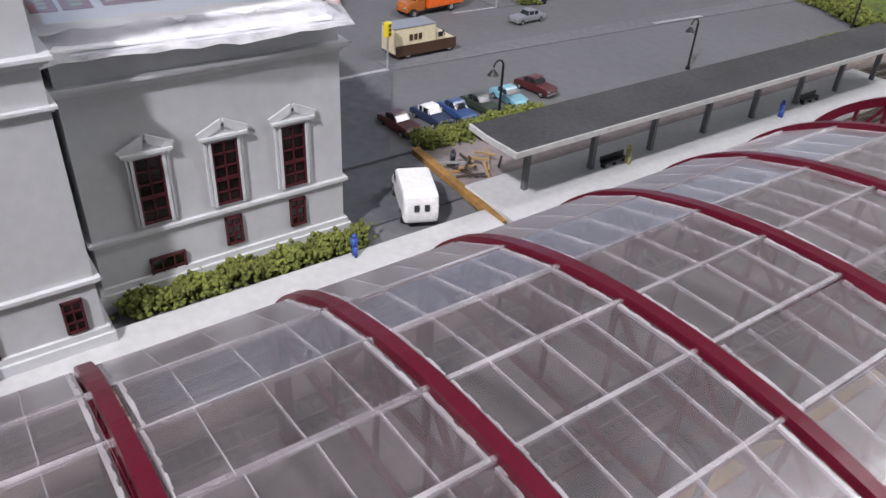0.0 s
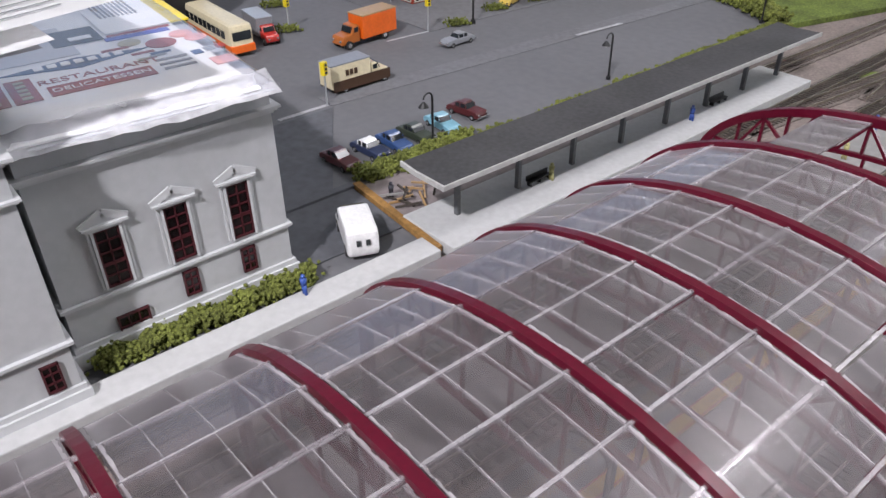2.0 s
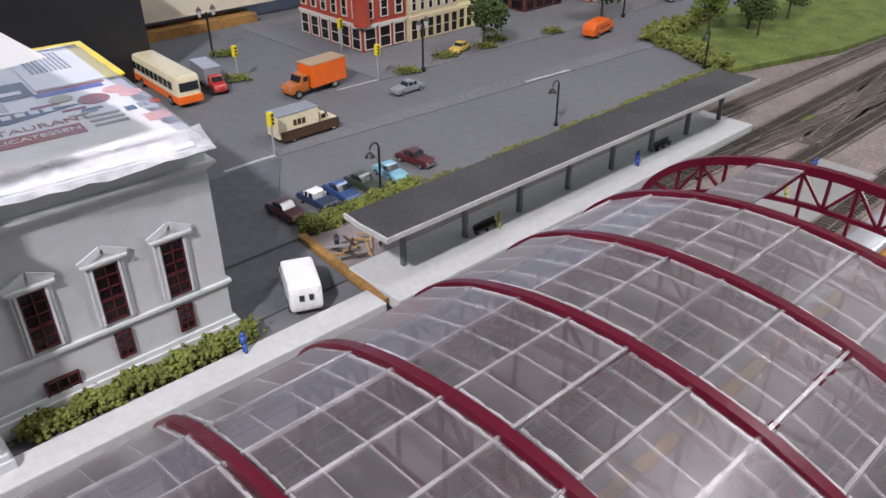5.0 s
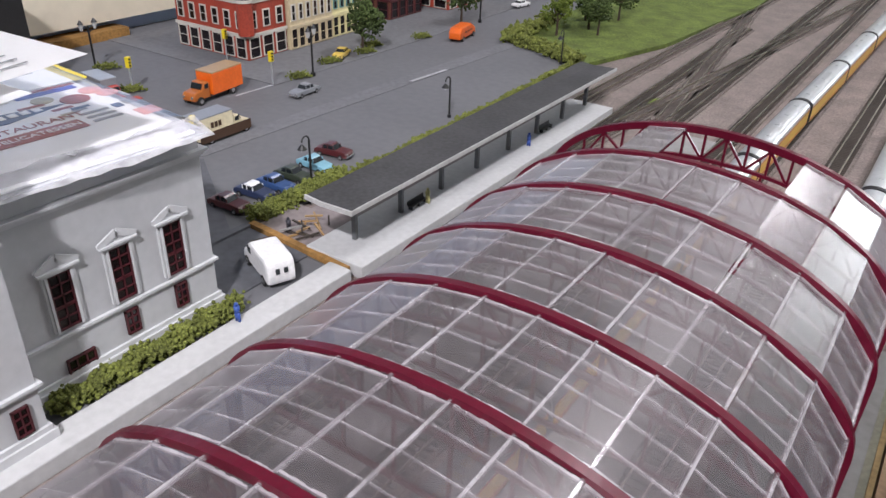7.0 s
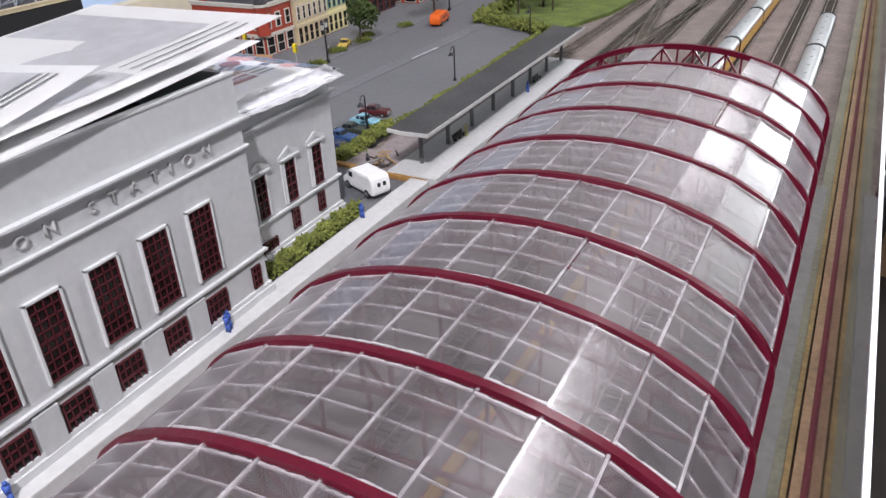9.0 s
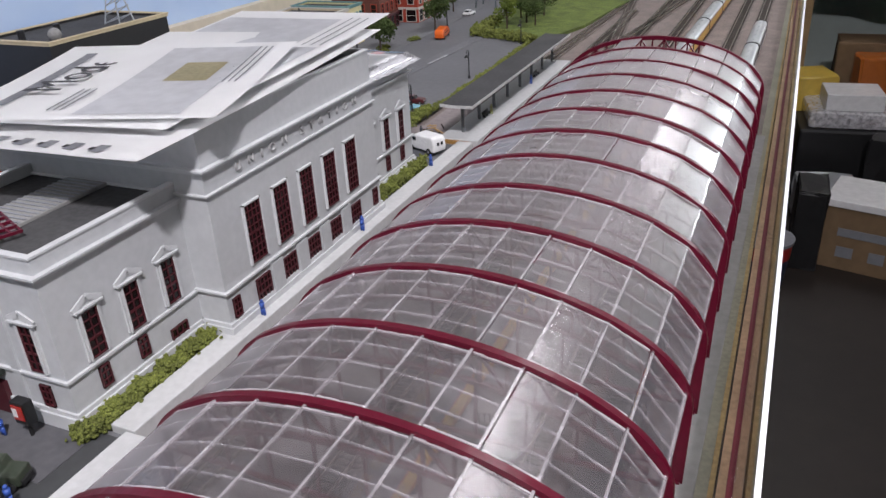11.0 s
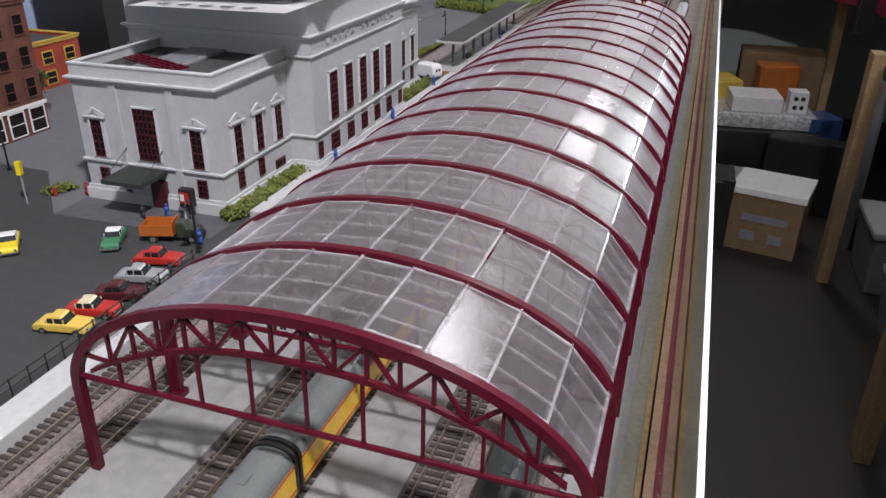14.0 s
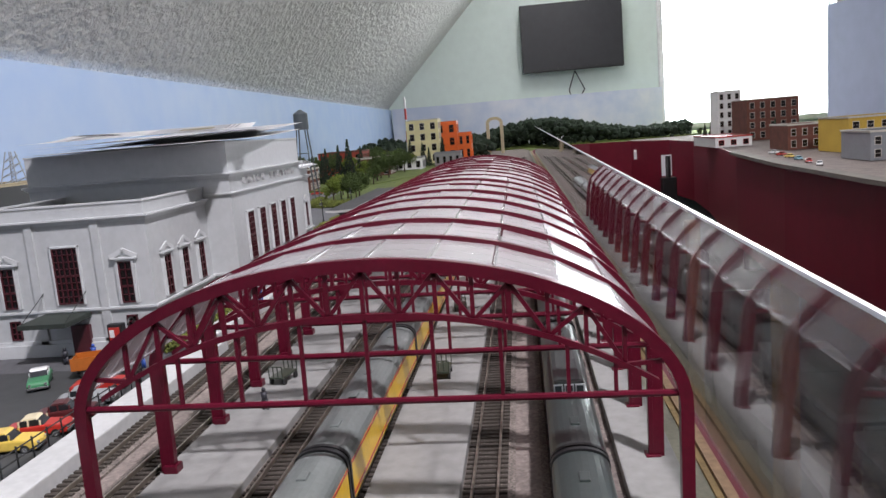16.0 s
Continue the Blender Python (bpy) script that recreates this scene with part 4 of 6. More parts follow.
for x, y in ((-0.5600, 0.6000), (-0.5720, 0.6600), (-0.5680, 0.7150), (-0.5800, 0.7420), (-0.5580, 0.8100), (-0.6500, 0.4700), (-0.7300, 0.5000), (-0.4550, -0.1350)):
    hedge("small tuft of green and brown weeds", [(x - 0.006, y - 0.008), (x + 0.004, y + 0.010)], 0.010, 0.007, 130, name="weeds")
bm = B()
prism(bm, [(-0.3560, 0.835), (-0.40, 0.858), (-0.472, 0.868), (-0.50, 1.32), (-0.36, 1.7), (-0.30, 1.9), (-0.285, 1.3), (-0.315, 0.98)], "z", -0.0036, 0.0014)
solo("lawn", bm, GRASS, "green static grass lawn beside the yard", "lawn", "structure")
bm = B()
prism(bm, [(-0.2550, 0.760), (-0.2440, 0.770), (-0.2480, 0.785), (-0.2570, 0.778)], "z", -0.0039, -0.0025)
solo("grass_patch", bm, LEAF_LIGHT, "small bright green grass patch in the yard", "grass patch", "structure")


def tree_meshes(seed, high, spread, leaf, count, kind="round"):
    rnd = random.Random(seed)
    bm = B()
    rod(bm, (0, 0, 0), (0, 0, high * 0.55), high * 0.030, 8, high * 0.014)
    for i in range(7):
        a, z = rnd.uniform(0, 6.28), high * rnd.uniform(0.28, 0.5)
        rod(bm, (0, 0, z), (math.cos(a) * spread * 0.6, math.sin(a) * spread * 0.6, z + high * rnd.uniform(0.12, 0.3)), high * 0.012, 6, high * 0.004)
    trunk = mesh_of(bm, "trunk", BARK)
    places = []
    lobes = [(rnd.gauss(0, spread * 0.32), rnd.gauss(0, spread * 0.32), high * rnd.uniform(0.42, 0.80), spread * rnd.uniform(0.40, 0.62)) for _ in range(11)]
    for _ in range(count):
        if kind == "cone":
            t = rnd.random() ** 1.6
            r = spread * (1 - t) * (0.55 + 0.45 * rnd.random()) + 0.0004
            a = rnd.uniform(0, 6.28)
            places.append((r * math.cos(a), r * math.sin(a), high * (0.08 + 0.92 * t), spread * rnd.uniform(0.06, 0.14)))
        else:
            x, y, z, r = rnd.choice(lobes)
            d = Vector((rnd.gauss(0, 1), rnd.gauss(0, 1), rnd.gauss(0, 1))).normalized() * r * rnd.uniform(0.72, 1.05)
            places.append((x + d.x, y + d.y, z + d.z * 0.85, spread * rnd.uniform(0.035, 0.085)))
    return trunk, clumps("crown", places, leaf, rnd)


def tree(label, meshes, place, scale=1.0, group="trees along the street", turn=0):
    t = base("tree", label, "tree", place, group, turn=turn)
    t.scale = (scale,) * 3
    part("trunk", meshes[0], None, t)
    tagged(part("crown", meshes[1], None, t, "foam foliage crown"), kind="stuff")
    return t


TREE_A = tree_meshes(3, 0.062, 0.024, LEAF, 950)
TREE_B = tree_meshes(9, 0.058, 0.022, LEAF_LIGHT, 900)
TREE_C = tree_meshes(5, 0.080, 0.014, CONIFER, 600, "cone")
for x, y, s, tr in ((-0.5720, 0.715, 1.0, 0), (-0.5600, 0.900, 1.0, 70), (-0.6000, 1.080, 0.9, 140), (-0.6400, 0.02, 1.0, 30), (-0.6150, 1.25, 1.0, 30)):
    tree("round dark green model tree", TREE_A, (x, y, 0.0), s, turn=tr)
for x, y, s, tr, m in ((-0.4380, 0.930, 1.0, 10, TREE_B), (-0.4200, 0.985, 1.0, 80, TREE_A), (-0.3980, 0.965, 0.85, 190, TREE_A), (-0.4450, 1.030, 1.0, 250, TREE_B), (-0.4100, 1.060, 0.9, 20, TREE_A), (-0.4650, 1.14, 0.9, 100, TREE_B)):
    tree("leafy green model tree on the lawn", m, (x, y, 0.001), s, "trees on the lawn", tr)


# ---- street furniture ----
def goose_lamp(place):
    c = base("street_lamp", "black gooseneck street lamp", "street lamp", place, "gooseneck lamps")
    bm = B()
    rod(bm, (0, 0, 0), (0, 0, 0.034), 0.0008, 8)
    rod(bm, (0, 0, 0), (0, 0, 0.0025), 0.0018, 10)
    part("pole", bm, BLACK, c)
    bm = B()
    pts = [(0, -0.0036 + 0.0036 * math.cos(a), 0.034 + 0.0036 * math.sin(a)) for a in [math.pi * i / 8 for i in range(9)]]
    for p, q in zip(pts, pts[1:]):
        rod(bm, p, q, 0.0006, 6)
    part("neck", bm, BLACK, c)
    bm = B()
    rod(bm, (0, -0.0072, 0.0290), (0, -0.0072, 0.0325), 0.0036, 14, 0.0008)
    s = part("shade", bm, BLACK, c)
    bm = B()
    ball(bm, 0, -0.0072, 0.0290, 0.0015, 2)
    part("bulb", bm, P_WHITE, s)
    return c


def twin_lamp(place, turn=0):
    c = base("street_lamp", "black ornate twin-head street lamp", "street lamp", place, "twin street lamps", turn=turn)
    bm = B()
    rod(bm, (0, 0, 0), (0, 0, 0.044), 0.0011, 8)
    rod(bm, (0, 0, 0), (0, 0, 0.004), 0.0024, 10)
    part("pole", bm, BLACK, c)
    for s in (-1, 1):
        bm = B()
        rod(bm, (0, 0, 0.038), (0, s * 0.0075, 0.0405), 0.0006, 6)
        part("arm", bm, BLACK, c)
        bm = B()
        rod(bm, (0, s * 0.0075, 0.0405), (0, s * 0.0075, 0.0465), 0.0014, 10, 0.0026)
        l = part("lantern", bm, mat("lantern_glass", (0.5, 0.5, 0.48), 0.3) if "lantern_glass" not in bpy.data.materials else bpy.data.materials["lantern_glass"], c)
        bm = B()
        rod(bm, (0, s * 0.0075, 0.0465), (0, s * 0.0075, 0.0510), 0.0030, 10, 0.0002)
        part("cap", bm, BLACK, l)
    return c


def traffic_light(place, turn=0):
    c = base("traffic_light", "yellow traffic light on a pale grey pole", "traffic light", place, "traffic lights", turn=turn)
    bm = B()
    rod(bm, (0, 0, 0), (0, 0, 0.025), 0.0007, 8)
    part("pole", bm, P_SILVER, c)
    bm = B()
    box(bm, -0.0018, 0.0018, -0.0022, 0.0022, 0.0235, 0.0335, 0.0004)
    head = part("signal_head", bm, P_SIGNAL, c)
    for z in (0.0256, 0.0285, 0.0314):
        bm = B()
        rod(bm, (0.0016, 0, z), (0.0024, 0, z), 0.0010, 10)
        part("lens", bm, BLACK, head)
    return c


for x, y in ((-0.3800, 0.4225), (-0.3800, 0.6020), (-0.3780, 0.8216)):
    goose_lamp((x, y, 0.0))
goose_lamp((-0.2960, -0.1900, 0.0))
twin_lamp((-0.5570, 0.6170, 0.0), 20)
twin_lamp((-0.7400, 0.4937, 0.0))
twin_lamp((-0.5500, 0.9300, 0.0))
for x, y, t in ((-0.4824, 0.4052, 20), (-0.5665, 0.5698, 0), (-0.6513, 0.4722, 10), (-0.6650, 0.6000, 0), (-0.5000, -0.2100, 0)):
    traffic_light((x, y, 0.0), t)

sign = base("station_sign", "black hanging sign with a red panel", "sign", (-0.3330, -0.1450, 0.0))
bm = B()
rod(bm, (0, 0, 0), (0, 0, 0.010), 0.0010, 8)
part("post", bm, BLACK, sign)
bm = B()
box(bm, -0.0050, 0.0050, -0.0030, 0.0030, 0.0095, 0.0235, 0.0008)
part("case", bm, BLACK, sign)
bm = B()
box(bm, -0.0036, 0.0036, -0.0036, -0.0031, 0.0130, 0.0215)
part("panel", bm, P_RED, sign, "red panel")
bm = B()
box(bm, -0.0030, 0.0000, -0.0040, -0.0037, 0.0150, 0.0200)
part("white_bar", bm, P_WHITE, sign)

fence = base("iron_fence", "low black iron fence at the car park edge", "fence", (-0.2632, 0, 0.005))
for i in range(24):
    bm = B()
    rod(bm, (-0.0245, -0.46 + 0.011 * i, -0.005), (-0.0245, -0.46 + 0.011 * i, 0.0070), 0.0004, 6)
    part("picket", bm, BLACK, fence)
for z in (0.0015, 0.0058):
    bm = B()
    rod(bm, (-0.0245, -0.462, z), (-0.0245, -0.205, z), 0.0004, 6)
    part("rail", bm, BLACK, fence)

FIG = {"blue": mat("figurine_blue", (0.03, 0.08, 0.34), 0.5), "olive": mat("figurine_olive", (0.40, 0.38, 0.16), 0.5), "dark": mat("figurine_dark", (0.03, 0.03, 0.04), 0.5), "red": mat("figurine_red", (0.3, 0.03, 0.03), 0.5)}


def figurine(kind, place, turn=0):
    """A plain standing peg of a figure."""
    bm = B()
    rod(bm, (0, 0.0008, 0), (0, 0.0006, 0.0052), 0.0008, 8, 0.0010)
    rod(bm, (0, -0.0012, 0), (0, -0.0008, 0.0052), 0.0008, 8, 0.0010)
    rod(bm, (0, 0, 0.0050), (0, 0, 0.0090), 0.0014, 10, 0.0017)
    ball(bm, 0, 0, 0.0103, 0.0011, 2)
    ob = solo("figurine", bm, FIG[kind], "tiny plain painted figurine standing on the ground", "figurine", group="figurines", smooth=True)
    ob.matrix_basis = pose(*place, 0, 0, turn)


for kind, x, y, z in (("blue", -0.2880, 0.2680, 0.005), ("blue", -0.2855, 0.5757, 0.0045), ("olive", -0.2900, 0.4404, 0.0045), ("dark", -0.3391, 0.3575, 0.001), ("blue", -0.2830, 0.1245, 0.005), ("blue", -0.2815, 0.1215, 0.005), ("blue", -0.2820, -0.0100, 0.005),
                      ("dark", -0.1985, -0.2564, 0.001), ("blue", -0.3480, -0.1500, 0.0006), ("dark", -0.3640, -0.1560, 0.0006), ("blue", -0.2960, -0.1870, 0.005), ("red", -0.4330, -0.1320, 0.0), ("olive", -0.1920, 0.6060, 0.001), ("blue", -0.1990, 0.6620, 0.001)):
    figurine(kind, (x, y, z), 90)


def bench(place, turn=0):
    c = base("platform_bench", "dark wooden platform bench", "bench", place, "platform benches", turn=turn)
    bm = B()
    box(bm, -0.0018, 0.0018, -0.0090, 0.0090, 0.0024, 0.0030)
    part("seat", bm, BLACK, c)
    bm = B()
    box(bm, -0.0024, -0.0018, -0.0090, 0.0090, 0.0030, 0.0058)
    part("backrest", bm, BLACK, c)
    for y in (-0.008, 0.0, 0.008):
        bm = B()
        box(bm, -0.0016, 0.0016, y - 0.0004, y + 0.0004, 0.0, 0.0024)
        part("leg", bm, BLACK, c)
    return c


bench((-0.2930, 0.4330, 0.0045))
bench((-0.2910, 0.6165, 0.0045))


def baggage_cart(place, turn=0):
    c = base("baggage_cart", "dark green baggage cart on the platform", "baggage cart", place, "baggage carts", turn=turn)
    bm = B()
    box(bm, -0.0042, 0.0042, -0.0085, 0.0085, 0.0036, 0.0046, 0.0002)
    part("deck", bm, P_OLIVE, c)
    for y in (-0.0083, 0.0083):
        bm = B()
        for x in (-0.004, -0.0013, 0.0013, 0.004):
            rod(bm, (x, y, 0.0046), (x, y, 0.0105), 0.0003, 6)
        rod(bm, (-0.004, y, 0.0105), (0.004, y, 0.0105), 0.0003, 6)
        part("end_rack", bm, P_OLIVE, c)
    for x in (-0.0040, 0.0040):
        for y in (-0.006, 0.006):
            bm = B()
            rod(bm, (x - 0.0004, y, 0.0020), (x + 0.0004, y, 0.0020), 0.0020, 12)
            part("wheel", bm, BLACK, c)
    return c


baggage_cart((-0.2020, -0.2130, 0.001), -12)
baggage_cart((-0.1129, -0.2177, 0.001), 0)
baggage_cart((-0.1129, -0.0700, 0.001), 6)

pile = base("scrap_pile", "loose pile of grey and brown timber scraps", "scrap pile", (-0.3290, 0.3660, 0.001))
rnd = random.Random(4)
for i in range(14):
    bm = B()
    x, y, a = rnd.uniform(-0.008, 0.008), rnd.uniform(-0.012, 0.012), rnd.uniform(0, 3.14)
    d = Vector((math.cos(a), math.sin(a), rnd.uniform(-0.1, 0.3))) * rnd.uniform(0.004, 0.009)
    c = Vector((x, y, 0.001 + 0.0004 * i))
    beam(bm, c - d, c + d, 0.0011, 0.0011)
    part("timber", bm, rnd.choice((WOOD, CONCRETE_OLD, TIE, P_TAN)), pile)

traffic_light((-0.4617, -0.1614, 0.0), 200)
goose_lamp((-0.5312, -0.1085, 0.0))
plug = base("fire_hydrant", "small red fire hydrant on the pavement", "hydrant", (-0.4540, -0.1415, 0.001))
bm = B()
rod(bm, (0, 0, 0), (0, 0, 0.0055), 0.0013, 10)
part("barrel", bm, P_RED, plug)
bm = B()
bmesh.ops.create_uvsphere(bm, u_segments=10, v_segments=6, radius=0.0015, matrix=Matrix.Translation((0, 0, 0.0058)))
part("cap", bm, P_RED, plug)
bm = B()
rod(bm, (-0.0022, 0, 0.0038), (0.0022, 0, 0.0038), 0.0006, 8)
part("outlet", bm, P_RED, plug)


# ---- trains ----
def coach(label, side, roofm, place, turn, stripe=None, windows=True, group="passenger cars", dome=False):
    """A passenger car 162 mm long, its floor just over the rails."""
    c = base("passenger_car", label, "passenger car", place, group, turn=turn)
    n, half = 0.0790, 0.0093
    bm = B()
    box(bm, -half, half, -n, n, 0.0050, 0.0195, 0.0004)
    part("body", bm, side, c)
    bm = B()
    arc = [(-half * math.cos(a), 0.0190 + 0.0066 * math.sin(a) ** 0.8) for a in [math.pi * i / 14 for i in range(15)]]
    prism(bm, arc, "y", -n, n)
    bmesh.ops.bevel(bm, geom=[e for e in bm.edges if abs(e.verts[0].co.y - e.verts[1].co.y) < 1e-6], offset=0.0006, segments=2, affect="EDGES")
    roof = part("roof", bm, roofm, c)
    for i in range(5):
        bm = B()
        y = -0.060 + 0.030 * i
        box(bm, -0.0016, 0.0016, y - 0.0030, y + 0.0030, 0.0252, 0.0262, 0.0003)
        part("roof_vent", bm, roofm, roof)
    if dome:
        bm = B()
        box(bm, -0.0062, 0.0062, -0.030, 0.020, 0.0240, 0.0300, 0.0020)
        d = part("dome", bm, roofm, c, "raised vista dome")
        for x in (-0.0042, 0.0, 0.0042):
            bm = B()
            box(bm, x - 0.0018, x + 0.0018, -0.0306, -0.0299, 0.0255, 0.0288)
            part("dome_window", bm, P_SILVER, d)
            bm = B()
            box(bm, x - 0.0013, x + 0.0013, -0.0309, -0.0305, 0.0259, 0.0284)
            part("dome_glass", bm, GLASS_DARK, d)
    for s in (-1, 1):
        if windows:
            for i in range(14):
                bm = B()
                y = -0.0665 + 0.0102 * i
                x0, x1 = sorted((s * half, s * (half + 0.0003)))
                box(bm, x0, x1, y - 0.0032, y + 0.0032, 0.0126, 0.0160)
                part("window", bm, GLASS_DARK, c)
        if stripe:
            for z in (0.0182, 0.0068):
                bm = B()
                x0, x1 = sorted((s * half, s * (half + 0.0002)))
                box(bm, x0, x1, -n, n, z, z + 0.0008)
                part("stripe", bm, stripe, c)
        bm = B()
        y0, y1 = sorted((s * n, s * (n + 0.0019)))
        prism(bm, [(-0.0096, 0.0050)] + [(1.03 * a, b + 0.0006) for a, b in arc] + [(0.0096, 0.0050)], "y", y0, y1)
        part("diaphragm", bm, BLACK, c, "black end diaphragm")
        for y in (s * 0.050, s * 0.062):
            bm = B()
            rod(bm, (-0.0066, y, 0.0030), (0.0066, y, 0.0030), 0.0028, 12)
            part("wheelset", bm, TIE, c)
    return c


def track_x(points, y):
    for (y0, x0), (y1, x1) in zip(points, points[1:]):
        if y <= y1:
            return x0 + (x1 - x0) * (y - y0) / (y1 - y0)
    return points[-1][1]


LINE_A = [(-1.0, -0.1525), (-0.37, -0.1410), (0.30, -0.1285), (0.70, -0.1235), (1.20, -0.1080), (2.2, -0.08)]
LINE_B = [(-1.0, -0.0650), (-0.37, -0.0535), (0.30, -0.0420), (0.70, -0.0375), (1.05, -0.0300), (2.2, -0.01)]
for k in range(-2, 11):
    y = -0.3640 + 0.0815 + 0.163 * k
    if y < -0.72:
        continue
    x = track_x(LINE_A, y)
    turn = -math.degrees(math.atan2(track_x(LINE_A, y + 0.07) - track_x(LINE_A, y - 0.07), 0.14))
    coach("yellow passenger car with a grey roof", P_COACH, P_ROOF if k < 5 else P_SILVER, (x, y, 0.0), turn, P_RED, False, group="yellow passenger train")
    if k < 8:
        y = -0.3715 + 0.0815 + 0.163 * k
        x = track_x(LINE_B, y)
        turn = -math.degrees(math.atan2(track_x(LINE_B, y + 0.07) - track_x(LINE_B, y - 0.07), 0.14))
        coach("green grey passenger car with a dark roof" if k < 5 else "plain silver passenger car with rounded roof", P_GREENROOF if k < 5 else P_SILVER, P_GREENROOF if k < 5 else P_SILVER, (x, y, 0.0), turn, group="dark passenger train", dome=(k == 0))


# ---- papers left on the station roof ----
def sheet(label, centre, wide, long, turn, tilt, curl, material, category="paper", thick=0.0005):
    """A sheet with a soft curl: wide along x, long along y."""
    c = base("paper_sheet", label, category, centre, "papers on the station roof", turn=turn)
    bm = B()
    nx, ny = 14, 20
    grid = [[bm.verts.new((wide * (i / nx - 0.5), long * (j / ny - 0.5), curl * ((j / ny - 0.5) ** 2 * 2 + 0.5 * (i / nx - 0.5) ** 3) + tilt * (j / ny - 0.5))) for j in range(ny + 1)] for i in range(nx + 1)]
    for i in range(nx):
        for j in range(ny):
            bm.faces.new((grid[i][j], grid[i + 1][j], grid[i + 1][j + 1], grid[i][j + 1]))
    bmesh.ops.solidify(bm, geom=list(bm.faces), thickness=-thick)
    part("sheet", bm, material, c)

    def mark(name, x0, x1, y0, y1, m, lift=0.0006):
        q = B()
        steps = 6
        rows = []
        for k in range(steps + 1):
            y = y0 + (y1 - y0) * k / steps
            row = []
            for x in (x0, x1):
                i, j = x / wide, y / long
                row.append(q.verts.new((x, y, curl * (j ** 2 * 2 + 0.5 * i ** 3) + tilt * j + lift)))
            rows.append(row)
        for r, t in zip(rows, rows[1:]):
            q.faces.new((r[0], r[1], t[1], t[0]))
        bmesh.ops.solidify(q, geom=list(q.faces), thickness=0.0001)
        return part(name, q, m, c)

    return c, mark


INK = mat("black_ink", (0.03, 0.03, 0.035), 0.6, bump=0.0)
GREYINK = mat("grey_ink", (0.30, 0.31, 0.34), 0.6, bump=0.0)
REDINK = mat("brick_red_ink", (0.32, 0.05, 0.04), 0.6, bump=0.0)
BLUEINK = mat("blue_ink", (0.06, 0.09, 0.45), 0.6, bump=0.0)
CYANINK = mat("light_blue_ink", (0.25, 0.55, 0.80), 0.6, bump=0.0)
OCHREINK = mat("ochre_print", (0.42, 0.38, 0.24), 0.6, bump=0.0)
PINKINK = mat("pink_print", (0.80, 0.42, 0.42), 0.6, bump=0.0)
PHOTO = mat("pale_grey_photo", (0.68, 0.69, 0.72), 0.5, vary=0.12, scale=40, bump=0.0)
NAVYINK = mat("slate_blue_ink", (0.05, 0.10, 0.22), 0.6, bump=0.0)


def lettering(word, size, centre, parent, material, turn=90):
    t = bpy.data.curves.new("lettering", "FONT")
    t.body, t.size, t.extrude, t.align_x, t.align_y = word, size, 0.00008, "CENTER", "CENTER"
    t.materials.append(material)
    ob = new("lettering", t)
    ob.parent = parent
    ob.matrix_basis = pose(*centre, 0, 0, turn)
    return ob


c, mark = sheet("plain white letter sheet overhanging the roof edge", (-0.3445, 0.0500, 0.1385), 0.124, 0.280, 2.6, 0.008, 0.004, PAPER)
for k in range(5):
    mark("ink_tick", 0.026 - 0.017 * k, 0.033 - 0.017 * k, -0.134, -0.124, GREYINK)
    mark("ink_tick", 0.024 - 0.017 * k, 0.027 - 0.017 * k, -0.132, -0.128, INK, 0.0008)
c, mark = sheet("glossy magazine under the papers with a dark edge", (-0.3740, 0.0700, 0.1368), 0.150, 0.236, 3, 0.001, 0.001, GREYPAPER, "magazine", 0.0022)
for k in range(4, 7):
    mark("dark_print", 0.060, 0.070, -0.060 + 0.024 * k, -0.043 + 0.024 * k, INK, 0.0028)
c, mark = sheet("white printed sheet with a grey photograph and blue marks", (-0.3610, 0.1090, 0.1460), 0.142, 0.216, 2, 0.009, 0.003, PAPER)
mark("photo", -0.066, 0.040, -0.090, 0.084, PHOTO)
mark("blue_mark", 0.026, 0.038, -0.022, -0.002, BLUEINK, 0.0009)
mark("splash", 0.004, 0.022, -0.028, -0.014, CYANINK, 0.0009)
for k in range(3):
    mark("text_line", 0.046 + 0.007 * k, 0.0472 + 0.007 * k, 0.010, 0.090, GREYINK)
mark("dark_picture", 0.042, 0.062, -0.060, 0.004, PHOTO)
for k, (x, y, z, turn) in enumerate(((-0.3720, 0.0500, 0.1405, 5), (-0.3660, 0.0560, 0.1424, -3), (-0.3680, 0.0420, 0.1440, 8))):
    sheet("plain white folded brochure in the pile of papers", (x, y, z), 0.136, 0.214, turn, 0.007, 0.002, PAPER, "paper", 0.0012)
c, mark = sheet("white flyer with bold dark print and a photograph", (-0.3660, 0.0100, 0.1472), 0.165, 0.150, 16, 0.008, 0.003, PAPER)
mark("photo", -0.002, 0.060, -0.068, 0.064, PHOTO)
mark("ochre_picture", 0.022, 0.050, -0.008, 0.030, OCHREINK, 0.0009)
for k in range(4):
    mark("text_line", 0.056 + 0.004 * k, 0.0572 + 0.004 * k, -0.010, 0.064, GREYINK)
for k in range(3):
    mark("text_line", -0.014 - 0.004 * k, -0.0128 - 0.004 * k, -0.060, -0.020, GREYINK)
mark("headline_bar", -0.062, -0.054, -0.050, 0.056, GREYINK)
lettering("Models", 0.034, (-0.0400, 0.0150, 0.0022), c, INK)

# bagged magazine and restaurant flyer on the far wing
mag = base("magazine_stack", "bagged magazine and flyer stack in clear plastic", "magazine", (-0.3850, 0.2260, 0.1028), "papers on the station roof", turn=-4)
